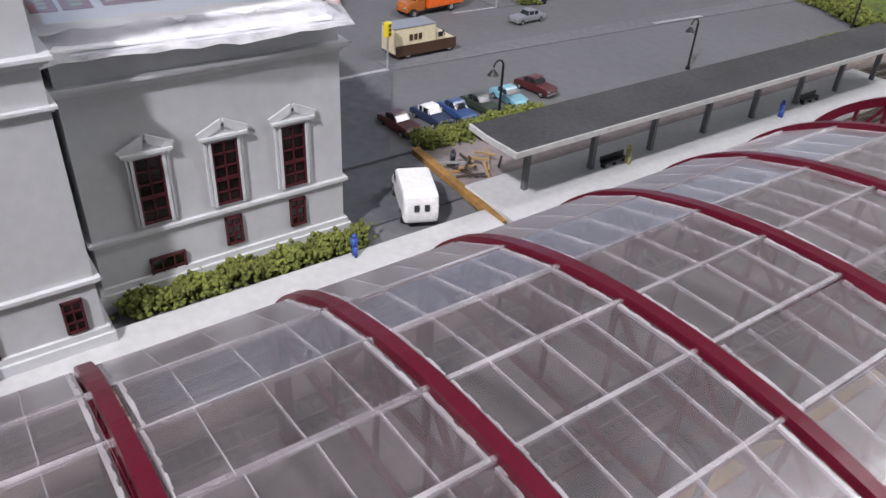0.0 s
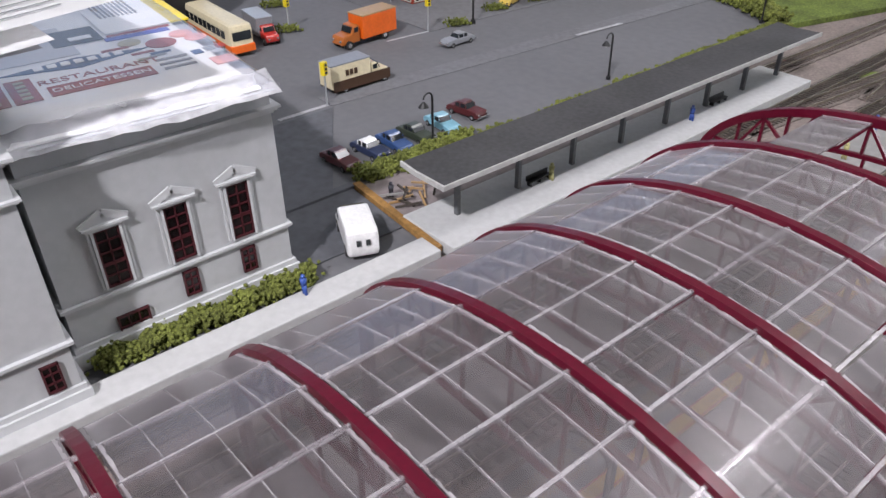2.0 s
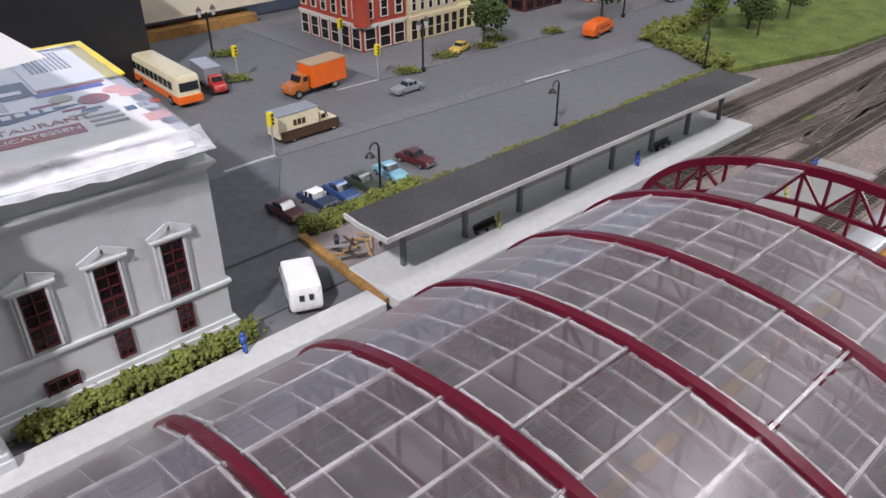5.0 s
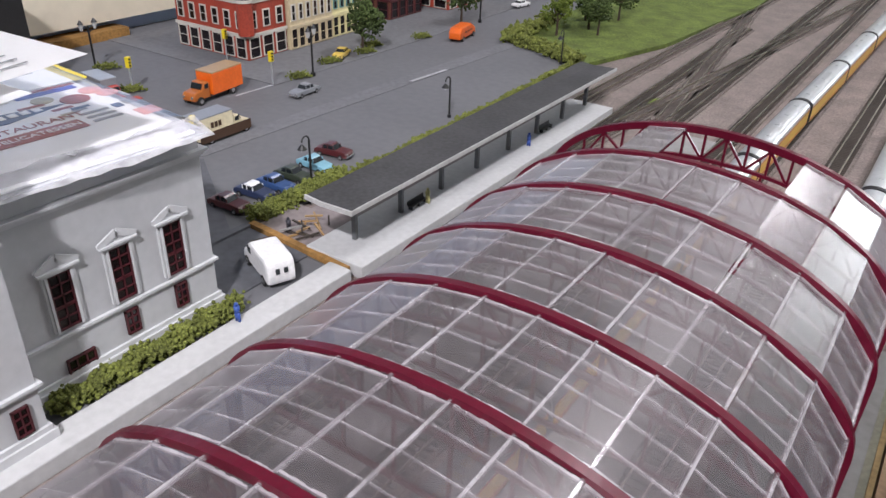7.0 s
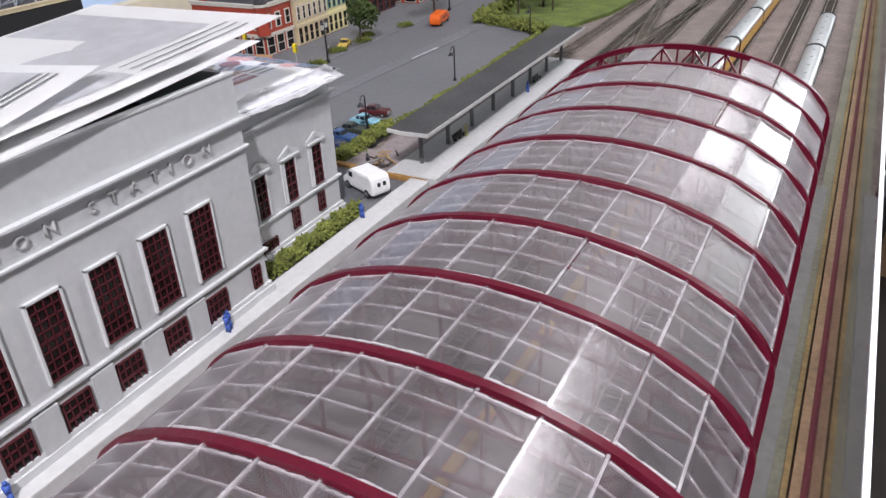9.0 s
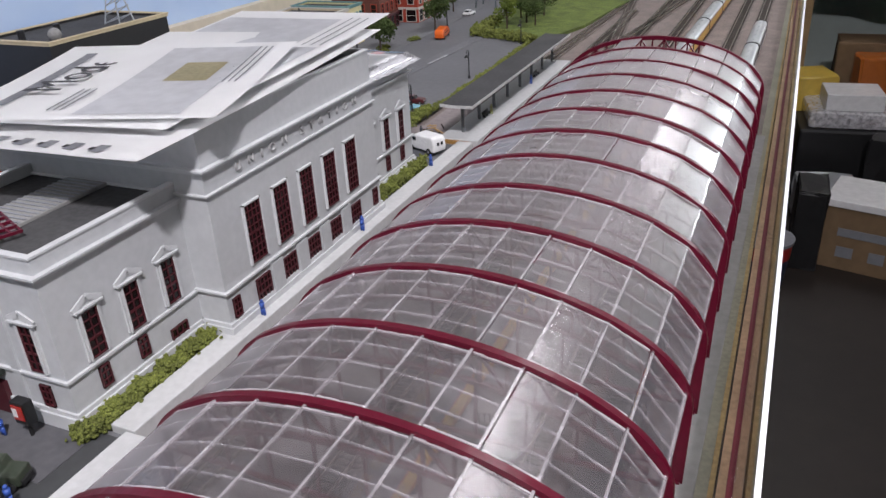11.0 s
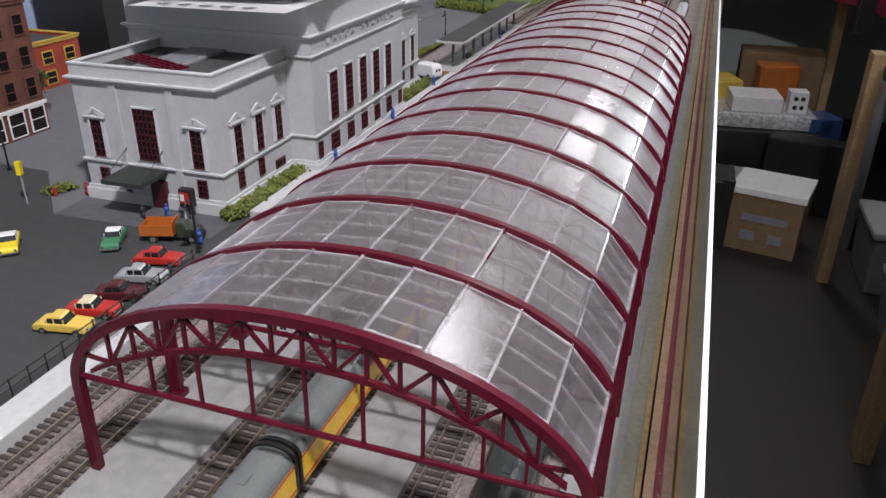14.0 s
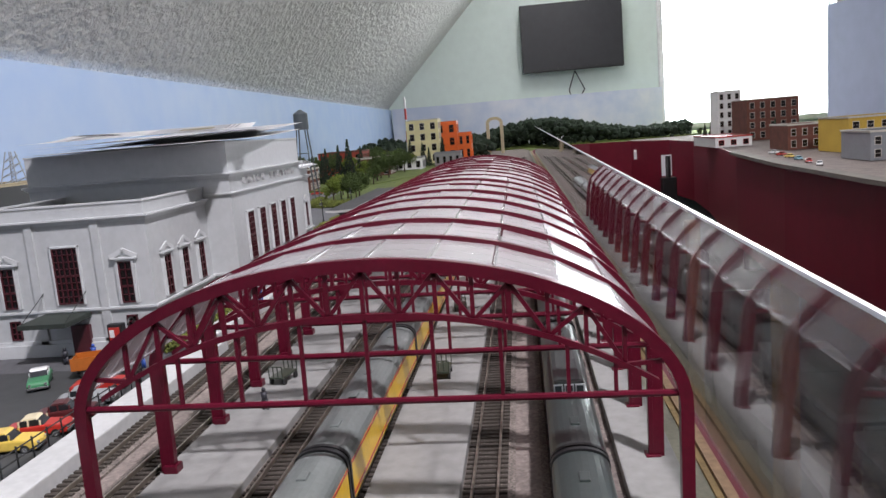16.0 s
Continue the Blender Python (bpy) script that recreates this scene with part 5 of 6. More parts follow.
for k, (m, name, dx, dy) in enumerate(((GREYPAPER, "magazine", 0.0, 0.0), (PAPER, "envelope", 0.004, -0.003), (P_SIGNAL, "cover", -0.012, 0.010), (PAPER, "flyer", 0.006, 0.002))):
    bm = B()
    box(bm, -0.088 + dx, 0.084 + dx - 0.006 * k - (0.085 if name == "cover" else 0.0), -0.060 + dy, 0.054 + dy - 0.004 * k, 0.0003 + 0.0014 * k, 0.0014 + 0.0014 * k, 0.0003)
    part(name, bm, m, mag)
TOP = 0.0058


def print_bar(name, x0, x1, y0, y1, m, lift=0.0):
    bm = B()
    box(bm, x0, x1, y0, y1, TOP + lift, TOP + lift + 0.00025)
    return part(name, bm, m, mag)


print_bar("red_panel", 0.0375, 0.0490, -0.026, 0.016, REDINK)
lettering("DELICATESSEN", 0.0060, (0.0433, -0.0050, TOP + 0.0004), mag, PAPER)
lettering("RESTAURANT", 0.0082, (0.0315, -0.0030, TOP + 0.0002), mag, REDINK)
for y0, y1 in ((-0.050, -0.041), (-0.0395, -0.0295)):
    print_bar("red_panel", 0.0220, 0.0500, y0, y1, REDINK)
    for k in range(5):
        print_bar("number_bar", 0.0250 + 0.0048 * k, 0.0278 + 0.0048 * k, y0 + 0.003, y1 - 0.003, OCHREINK, 0.0003)
bm = B()
prism(bm, [(0.0140, -0.040), (0.0075, -0.008), (0.0135, 0.023), (0.0215, -0.008)], "z", TOP, TOP + 0.0003)
part("blue_diamond", bm, NAVYINK, mag)
for k in range(7):
    print_bar("name_bar", 0.0112, 0.0160, -0.026 + 0.0056 * k, -0.0222 + 0.0056 * k, PAPER, 0.0004)
for k, (x, y0, y1, m) in enumerate(((0.0250, 0.020, 0.027, GREYINK), (0.0320, 0.020, 0.034, GREYINK), (0.0380, 0.020, 0.034, GREYINK), (0.0440, 0.020, 0.034, GREYINK), (0.0180, 0.014, 0.024, REDINK), (0.0220, 0.021, 0.030, NAVYINK), (0.0060, 0.004, 0.016, REDINK), (0.0265, 0.014, 0.020, OCHREINK))):
    print_bar("text_line", x, x + 0.0024, y0, y1, m)
print_bar("blue_line", -0.0110, -0.0060, 0.010, 0.040, BLUEINK)
print_bar("red_line", -0.0150, -0.0122, 0.012, 0.042, REDINK)
for x, y, s_, m in ((0.0020, 0.018, 0.0052, OCHREINK), (0.0105, 0.030, 0.0070, REDINK), (0.0030, 0.042, 0.0056, PINKINK), (0.0120, 0.046, 0.0052, PINKINK)):
    bm = B()
    rod(bm, (x, y, TOP), (x, y, TOP + 0.0003), s_, 14)
    part("picture", bm, m, mag)
for k, (y, m) in enumerate(((0.0390, NAVYINK), (0.0450, GREYINK), (0.0505, REDINK))):
    print_bar("label_square", 0.0300 - 0.0012 * k, 0.0355 - 0.0012 * k, y - 0.0022, y + 0.0022, m)
print_bar("pink_panel", 0.0440, 0.0540, 0.0400, 0.0500, PINKINK)
print_bar("dark_line", 0.0140, 0.0240, 0.0490, 0.0515, GREYINK)
print_bar("grey_panel", -0.0420, 0.0040, -0.058, -0.004, GREYPAPER, 0.0001)
print_bar("dark_panel", -0.0340, -0.0100, -0.012, 0.010, INK, 0.0004)
print_bar("pale_hook", -0.0200, -0.0150, -0.004, 0.006, PAPER, 0.0007)
print_bar("address_panel", -0.0860, -0.0160, 0.012, 0.044, PAPER, 0.0004)
for k in range(9):
    print_bar("code_bar", -0.0760, -0.0420, 0.0170 + 0.0022 * k, 0.0182 + 0.0022 * k, GREYINK, 0.0007)
bm = B()
nx, ny = 22, 16
rnd = random.Random(8)
grid = [[bm.verts.new((-0.090 + 0.172 * i / nx, -0.062 + 0.118 * j / ny, TOP + 0.0008 + rnd.uniform(0, 0.0009) - (0.006 if j in (0, ny) or i in (0, nx) else 0.0))) for j in range(ny + 1)] for i in range(nx + 1)]
for i in range(nx):
    for j in range(ny):
        bm.faces.new((grid[i][j], grid[i + 1][j], grid[i + 1][j + 1], grid[i][j + 1]))
bag = part("plastic_bag", bm, clear_plastic("thin_bag", 0.03, (0.97, 0.97, 0.98), 0.12, (0.8, 0.8, 0.85)), mag, "thin wrinkled clear bag", smooth=True)
bm = B()
grid = [[bm.verts.new((0.072 + 0.015 * i / 3, -0.062 + 0.116 * j / ny, TOP - 0.002 * i + rnd.uniform(-0.0012, 0.0012))) for j in range(ny + 1)] for i in range(4)]
for i in range(3):
    for j in range(ny):
        bm.faces.new((grid[i][j], grid[i + 1][j], grid[i + 1][j + 1], grid[i][j + 1]))
part("bag_flap", bm, POLYBAG, mag, "milky crumpled bag edge", smooth=True)

# skylight ridge and loose frame on the near wing roof
rail = base("roof_skylight", "grey ribbed skylight box on the flat roof", "skylight", (-0.3745, -0.0770, 0.0952), turn=0)
bm = B()
box(bm, -0.0155, 0.0155, -0.0420, 0.0410, 0.0, 0.0022, 0.0004)
part("curb", bm, CONCRETE_OLD, rail)
for k in range(20):
    bm = B()
    box(bm, -0.0150, 0.0150, -0.0410 + 0.0041 * k, -0.0398 + 0.0041 * k, 0.0022, 0.0028)
    part("rib", bm, P_GREY, rail)
loose = base("loose_window_frame", "loose maroon window frame lying on the roof", "window frame", (-0.3770, -0.1010, 0.0981), turn=-23)
bm = B()
for k in range(4):
    box(bm, -0.030, 0.030, -0.0072 + 0.0048 * k - 0.0006, -0.0072 + 0.0048 * k + 0.0006, 0.0, 0.0014)
for k in range(8):
    box(bm, -0.0300 + 0.0086 * k - 0.0006, -0.0300 + 0.0086 * k + 0.0006, -0.0078, 0.0078, 0.0001, 0.0017)
part("muntin_grid", bm, RED, loose)


# ---- town buildings ----
BRICK_RED = mat("red_brick_model", (0.33, 0.045, 0.022), 0.75, vary=0.25, scale=240, bump=0.3)
BRICK_BROWN = mat("brown_brick_model", (0.13, 0.045, 0.03), 0.8, vary=0.3, scale=240, bump=0.3)
CREAM_WALL = mat("cream_shopfront", (0.55, 0.46, 0.30), 0.7, vary=0.12, scale=120)
YELLOW_WALL = mat("pale_yellow_wall", (0.66, 0.60, 0.33), 0.7, vary=0.1, scale=120)
STONE_TRIM = mat("pale_stone_trim", (0.55, 0.52, 0.46), 0.7, vary=0.1, scale=150)
WHITE_WALL = mat("white_model_wall", (0.72, 0.72, 0.70), 0.7, vary=0.06, scale=80)
TEAL = mat("teal_cornice", (0.12, 0.25, 0.24), 0.6)
OCHRE = mat("ochre_parapet", (0.50, 0.33, 0.05), 0.7, vary=0.15, scale=120)


def building(label, x0, x1, y0, y1, high, wall, trim, bays_e, bays_s, storeys, shop=None, roofm=ROOFTAR, group="town buildings", ground=0.0, cornice=True, faces="es"):
    """A box building with a parapet, deck, cornice and real windows on the faces named."""
    c = base("town_building", label, "building", (0, 0, ground), group)
    bm = B()
    box(bm, x0, x1, y0, y1, 0.0, high - 0.004)
    part("wall", bm, wall, c)
    bm = B()
    wall_ring(bm, x0, x1, y0, y1, high - 0.004, high, 0.0016)
    part("parapet", bm, wall, c)
    bm = B()
    box(bm, x0 + 0.0016, x1 - 0.0016, y0 + 0.0016, y1 - 0.0016, high - 0.0044, high - 0.0030)
    part("roof", bm, roofm, c)
    if cornice:
        bm = B()
        wall_ring(bm, x0 - 0.0022, x1 + 0.0022, y0 - 0.0022, y1 + 0.0022, high, high + 0.0014, 0.005)
        wall_ring(bm, x0 - 0.0014, x1 + 0.0014, y0 - 0.0014, y1 + 0.0014, high - 0.0030, high, 0.0014)
        part("cornice", bm, trim, c)
    step = (high - 0.008) / storeys
    for face, n, a, b in (("e", bays_e, y0, y1), ("s", bays_s, x0, x1)):
        if face not in faces:
            continue
        for s in range(storeys):
            for i in range(n):
                m = a + (b - a) * (i + 0.5) / n
                ground_floor = s == 0 and shop is not None
                w = (b - a) / n * (0.68 if ground_floor else 0.42)
                z0, z1 = step * s + (0.003 if ground_floor else step * 0.25), step * (s + 1) - step * (0.14 if ground_floor else 0.16)
                q = new("window")
                q.parent = c
                q.matrix_basis = pose(*((x1, m, 0) if face == "e" else (m, y0, 0)), 0, 0, 90 if face == "e" else 0)
                bm = B()
                box(bm, -w / 2, w / 2, -0.0006, 0.0008, z0, z1)
                part("pane", bm, PANE, q)
                bm = B()
                t = 0.0009
                for p, r, u, v in ((-w / 2 - t, -w / 2, z0, z1), (w / 2, w / 2 + t, z0, z1), (-w / 2 - t, w / 2 + t, z1, z1 + t * 1.5), (-w / 2 - t, w / 2 + t, z0 - t, z0)):
                    box(bm, p, r, -0.0014, 0.0004, u, v)
                box(bm, -w / 2, w / 2, -0.0010, 0.0004, (z0 + z1) / 2 - 0.0003, (z0 + z1) / 2 + 0.0003)
                part("window_frame", bm, shop if ground_floor else trim, q)
    if shop is not None:
        bm = B()
        box(bm, x0 - 0.0010, x1 + 0.0018, y0 - 0.0018, y1 + 0.0008, step - 0.0022, step + 0.0008)
        part("shop_band", bm, shop, c)
    return c


red = building("red brick corner shop with a pale stone ground floor", -0.7550, -0.6440, 0.6120, 0.6700, 0.062, BRICK_RED, STONE_TRIM, 3, 6, 2, STONE_TRIM)
bm = B()
rod(bm, (-0.6440, 0.6120, 0.028), (-0.6440, 0.6120, 0.062), 0.0085, 10)
turret = part("turret", bm, BRICK_RED, red)
bm = B()
rod(bm, (-0.6440, 0.6120, 0.062), (-0.6440, 0.6120, 0.0650), 0.0100, 10)
part("turret_band", bm, STONE_TRIM, turret)
bm = B()
rod(bm, (-0.6440, 0.6120, 0.0650), (-0.6440, 0.6120, 0.0850), 0.0085, 10, 0.0003)
part("spire", bm, CHARCOAL, turret, "dark conical spire")
building("cream shop front with tall upper windows", -0.7450, -0.6400, 0.6720, 0.7420, 0.061, CREAM_WALL, STONE_TRIM, 6, 4, 2, CREAM_WALL)
building("pale yellow shop building with a teal cornice", -0.7450, -0.6420, 0.7440, 0.7900, 0.063, YELLOW_WALL, TEAL, 4, 4, 2, YELLOW_WALL)
building("dark red brick shop building", -0.7400, -0.6450, 0.8600, 0.9300, 0.060, BRICK_BROWN, BRICK_RED, 4, 4, 2, MAROON)
building("red brick corner store down the street", -0.7300, -0.6200, 0.9600, 1.0500, 0.062, BRICK_RED, STONE_TRIM, 4, 4, 2, STONE_TRIM)
building("brown brick building at the street end", -0.7600, -0.6000, 1.3600, 1.4600, 0.060, BRICK_BROWN, STONE_TRIM, 5, 5, 2)
black = building("long black building with a cream parapet", -0.8200, -0.7120, 0.2400, 0.4200, 0.108, BLACK, CREAM_WALL, 0, 0, 3)
for x, y in ((-0.775, 0.26), (-0.765, 0.30)):
    bm = B()
    rod(bm, (x, y, 0.1045), (x, y, 0.116), 0.0040, 12)
    part("roof_stack", bm, BLACK, black)
bm = B()
ball(bm, -0.735, 0.270, 0.111, 0.0075, 2)
part("tank", bm, CONCRETE_OLD, black, "pale round tank")
bm = B()
for sx in (-1, 1):
    for sy in (-1, 1):
        rod(bm, (-0.740 + sx * 0.012, 0.37 + sy * 0.012, 0.104), (-0.740 + sx * 0.004, 0.37 + sy * 0.004, 0.150), 0.0008, 6)
for k in range(4):
    z, r = 0.106 + 0.010 * k, 0.0115 - 0.0018 * k
    for a, b in (((-r, -r), (r, r)), ((r, -r), (-r, r)), ((-r, -r), (r, -r)), ((-r, r), (r, r))):
        rod(bm, (-0.740 + a[0], 0.37 + a[1], z), (-0.740 + b[0], 0.37 + b[1], z + 0.009), 0.0006, 5)
part("lattice_mast", bm, P_SILVER, black, "pale lattice mast")
building("tall brown brick building beside the road", -0.7500, -0.5870, -0.1250, -0.0030, 0.120, BRICK_BROWN, BRICK_BROWN, 5, 6, 4, WHITE_WALL)
building("low red brick building with an ochre parapet", -0.8300, -0.7000, 0.0400, 0.1750, 0.052, BRICK_RED, OCHRE, 4, 4, 2)
building("brown brick storefront by the car park", -0.8300, -0.7100, -0.3500, -0.2000, 0.090, BRICK_BROWN, STONE_TRIM, 6, 5, 3, WHITE_WALL)

# the dark gap and low wall under the backdrop
bm = B()
box(bm, -0.8580, -0.8300, 0.40, 0.60, 0.0, 0.010)
solo("backdrop_ledge", bm, RUST, "brown ledge below the painted backdrop", "trim", "structure")
bm = B()
box(bm, -0.8590, -0.8400, 0.38, 1.2, 0.018, 0.060)
solo("backdrop_board", bm, mat("cream_backdrop_board", (0.62, 0.56, 0.44), 0.8, vary=0.1, scale=20), "cream lower edge of the backdrop board", "trim", "structure")

# ---- water tower ----
tower = base("water_tower", "dark grey water tower on steel legs", "water tower", (-0.5500, 1.1500, 0.0))
bm = B()
rod(bm, (0, 0, 0.160), (0, 0, 0.196), 0.0165, 18)
part("tank", bm, mat("tower_grey", (0.075, 0.09, 0.10), 0.6, vary=0.2), tower)
bm = B()
rod(bm, (0, 0, 0.196), (0, 0, 0.206), 0.0172, 18, 0.0030)
part("tank_roof", bm, bpy.data.materials["tower_grey"], tower)
for k in range(4):
    a = math.pi / 4 + math.pi / 2 * k
    bm = B()
    rod(bm, (0.030 * math.cos(a), 0.030 * math.sin(a), 0.0), (0.014 * math.cos(a), 0.014 * math.sin(a), 0.160), 0.0016, 8)
    part("leg", bm, bpy.data.materials["tower_grey"], tower)
for z, r in ((0.05, 0.025), (0.105, 0.0195)):
    for k in range(4):
        a, b = math.pi / 4 + math.pi / 2 * k, math.pi / 4 + math.pi / 2 * (k + 1)
        bm = B()
        rod(bm, (r * math.cos(a), r * math.sin(a), z), (r * math.cos(b), r * math.sin(b), z), 0.0007, 6)
        part("brace", bm, bpy.data.materials["tower_grey"], tower)

# ---- far scenery of the layout ----
building("tan grain elevator building", -0.5000, -0.3650, 2.6, 2.75, 0.185, YELLOW_WALL, STONE_TRIM, 3, 3, 4, group="far industry")
building("bright orange mill building", -0.3900, -0.2950, 2.72, 2.84, 0.172, P_ORANGE, P_ORANGE, 2, 2, 3, group="far industry", cornice=False)
building("small orange mill annex", -0.2930, -0.2350, 2.70, 2.82, 0.120, P_ORANGE, P_ORANGE, 2, 2, 2, group="far industry", cornice=False)
building("brown brick warehouse by the yard", -0.6200, -0.4700, 1.90, 2.02, 0.062, BRICK_BROWN, STONE_TRIM, 4, 5, 2, group="far industry")
building("white low freight shed", -0.5200, -0.3900, 2.15, 2.25, 0.045, WHITE_WALL, CONCRETE_OLD, 4, 4, 1, group="far industry")
building("red brick factory behind trees", -0.7600, -0.6000, 2.10, 2.25, 0.085, BRICK_RED, BRICK_BROWN, 4, 5, 3, group="far industry")
building("grey warehouse among the far trees", -0.3600, -0.2600, 2.30, 2.40, 0.050, CONCRETE_OLD, P_GREY, 3, 4, 1, group="far industry")
chimney = base("factory_chimney", "tall thin red and white factory chimney", "chimney", (-0.5100, 2.7000, 0.0))
for k in range(6):
    bm = B()
    rod(bm, (0, 0, 0.048 * k), (0, 0, 0.048 * (k + 1)), 0.0075 - 0.0005 * k, 12, 0.0070 - 0.0005 * k)
    part("band", bm, P_WHITE if k % 2 else P_RED, chimney)
gantry = base("white_gantry", "white arched gantry at the yard end", "gantry", (-0.1400, 3.2000, 0.0))
for s in (-1, 1):
    bm = B()
    box(bm, s * 0.034 - 0.008, s * 0.034 + 0.008, -0.01, 0.01, 0.0, 0.150, 0.002)
    part("leg", bm, CREAM_WALL, gantry)
bm = B()
strip(bm, [(0.042 * math.cos(a), 0.150 + 0.030 * math.sin(a)) for a in [math.pi * i / 12 for i in range(13)]], [(0.026 * math.cos(a), 0.150 + 0.016 * math.sin(a)) for a in [math.pi * i / 12 for i in range(13)]], -0.01, 0.01)
part("arch", bm, CREAM_WALL, gantry)

bm = B()
prism(bm, [(-0.86, 1.40), (-0.50, 1.34), (-0.36, 1.72), (-0.30, 1.95), (-0.25, 2.6), (-0.2, 4.42), (-0.86, 4.42)], "z", -0.0034, 0.0022)
solo("meadow", bm, GRASS, "green and brown scenic ground of the far layout", "ground", "structure")
rnd = random.Random(21)
for k in range(30):
    y = rnd.uniform(1.42, 2.6)
    x = rnd.uniform(-0.80, -0.40 + 0.06 * (y - 1.4))
    tree("dark green model tree in the far scenery", rnd.choice((TREE_A, TREE_B, TREE_C)), (x, y, 0.0), rnd.uniform(0.9, 1.5), "far trees", rnd.uniform(0, 360))
for x, y, s in ((-0.628, 1.62, 1.15), (-0.565, 1.70, 1.6), (-0.60, 1.72, 1.4), (-0.66, 1.8, 1.3)):
    tree("tall dark conifer model tree", TREE_C, (x, y, 0.0), s, "far conifers", 20)
places = []
for k in range(2600):
    x = rnd.uniform(-0.85, 0.95)
    y = rnd.uniform(3.75, 4.35) if x > -0.15 else rnd.uniform(2.9, 4.35)
    h = 0.05 + 0.10 * (0.5 + 0.5 * math.sin(x * 5 + 1)) * min(1, (y - 2.8) / 1.2)
    places.append((x, y, h * rnd.random() ** 0.5, rnd.uniform(0.010, 0.024)))
tagged(new("far_woods", clumps("far_woods", places, CONIFER, rnd)), "dark green wooded hills at the end of the layout", "woods", kind="stuff")
bm = B()
for y0, y1, z in ((3.3, 4.5, 0.03),):
    box(bm, -0.15, 3.0, 3.75, 4.59, -0.06, 0.004)
solo("far_benchwork", bm, GRASS, "scenic ground round the end of the aisle", "ground", "structure")
bm = B()
box(bm, -0.84, 0.93, 4.50, 4.53, -0.05, 0.30)
solo("end_backdrop", bm, mat("hazy_backdrop", (0.55, 0.62, 0.76), 0.8, vary=0.0, scale=5, bump=0.0, other=(0.74, 0.76, 0.82)), "hazy pale blue painted backdrop panel", "backdrop", "structure")

# ---- the far side of the aisle ----
outline = [(0.46, -0.30), (0.48, 0.60), (0.50, 1.05), (0.56, 1.60), (0.68, 2.40), (0.72, 2.80), (0.70, 3.20), (0.56, 3.48), (0.36, 3.62), (0.16, 3.66), (0.07, 3.52), (0.038, 3.20)]
bm = B()
outer = outline
inner = [(x + 0.006, y + 0.003) for x, y in outline]
rows = []
for (x, y), (a, b) in zip(outer, inner):
    rows.append([bm.verts.new(v) for v in ((x, y, -0.26), (x, y, 0.0), (a, b, 0.0), (a, b, -0.26))])
for p, q in zip(rows, rows[1:]):
    for i in range(4):
        bm.faces.new((p[i], p[(i + 1) % 4], q[(i + 1) % 4], q[i]))
bmesh.ops.recalc_face_normals(bm, faces=bm.faces)
solo("fascia_curved", bm, FASCIA, "deep red curved fascia round the aisle", "fascia", "structure")
bm = B()
prism(bm, [(x - 0.020, y) for x, y in outline[:4]] + [(x + 0.006, y) for x, y in reversed(outline[:4])], "z", 0.0005, 0.008)
solo("fascia_ledge", bm, mat("dusty_ledge", (0.16, 0.14, 0.12), 0.8, vary=0.25), "dusty brown ledge along the opposite layout", "trim", "structure")
bm = B()
prism(bm, [(x + 0.007, y) for x, y in outline[:8]] + [(0.56, 3.76), (3.8, 3.76), (3.8, -0.30)], "z", -0.06, -0.002)
solo("peninsula_ground", bm, YARD, "brown scenic ground of the opposite layout", "ground", "structure")
bm = B()
prism(bm, [(x, y + 0.006) for x, y in outline[7:]] + [(0.0, 3.76), (0.6, 3.76)], "z", -0.06, -0.002)
solo("aisle_end_ground", bm, GRASS, "green scenic ground at the aisle end", "ground", "structure")
for x, y, z, big in ((0.590, 3.440, -0.045, 0), (0.625, 2.90, -0.055, 1), (0.610, 1.62, -0.075, 1)):
    c = base("switch_card", "white paper card hung on the fascia", "card", (x, y, z), "cards on the fascia", turn=-78)
    bm = B()
    box(bm, -0.0015, 0.0005, -0.024, 0.024, -0.095 if big else -0.05, 0.0)
    part("card", bm, PAPER, c)
    if big:
        bm = B()
        box(bm, -0.002, 0.03, -0.034, 0.034, -0.26, -0.10, 0.005)
        part("holder", bm, BLACK, c, "black pocket below the card")
        bm = B()
        box(bm, 0.0008, 0.030, -0.006, 0.006, -0.10, -0.005)
        part("bracket", bm, BLACK, c)
building("brown brick mill on the opposite layout", 0.83, 1.02, 2.40, 2.60, 0.155, BRICK_BROWN, STONE_TRIM, 3, 5, 4, group="buildings across the aisle")
building("white tower block across the aisle", 0.86, 0.96, 2.92, 3.05, 0.205, WHITE_WALL, STONE_TRIM, 3, 3, 5, group="buildings across the aisle")
building("mustard yellow building across the aisle", 0.735, 0.90, 1.30, 1.48, 0.085, OCHRE, STONE_TRIM, 4, 5, 3, group="buildings across the aisle")
building("dark brick store across the aisle", 0.70, 0.82, 1.60, 1.75, 0.070, BRICK_BROWN, STONE_TRIM, 4, 4, 2, group="buildings across the aisle")
building("grey commercial block across the aisle", 0.66, 0.80, 1.02, 1.16, 0.060, P_GREY, STONE_TRIM, 4, 5, 2, group="buildings across the aisle")
building("red roofed long shed across the aisle", 0.62, 0.74, 2.05, 2.35, 0.035, WHITE_WALL, P_RED, 6, 3, 1, roofm=P_RED, group="buildings across the aisle")
for k in range(16):
    y = rnd.uniform(1.0, 3.4)
    tree("dark green model tree across the aisle", rnd.choice((TREE_A, TREE_C)), (0.62 + 0.10 * (y - 1.0) + rnd.uniform(0.0, 0.5), y, 0.0), rnd.uniform(0.7, 1.1), "trees across the aisle", rnd.uniform(0, 360))
for k, m in enumerate((P_WHITE, P_RED, P_AQUA, P_YELLOW, P_RED, P_WHITE)):
    car("small model car across the aisle", m, m, (0.56 + 0.015 * k, 1.02 + 0.10 * k, -0.002), 70 + 9 * k, "cars across the aisle")
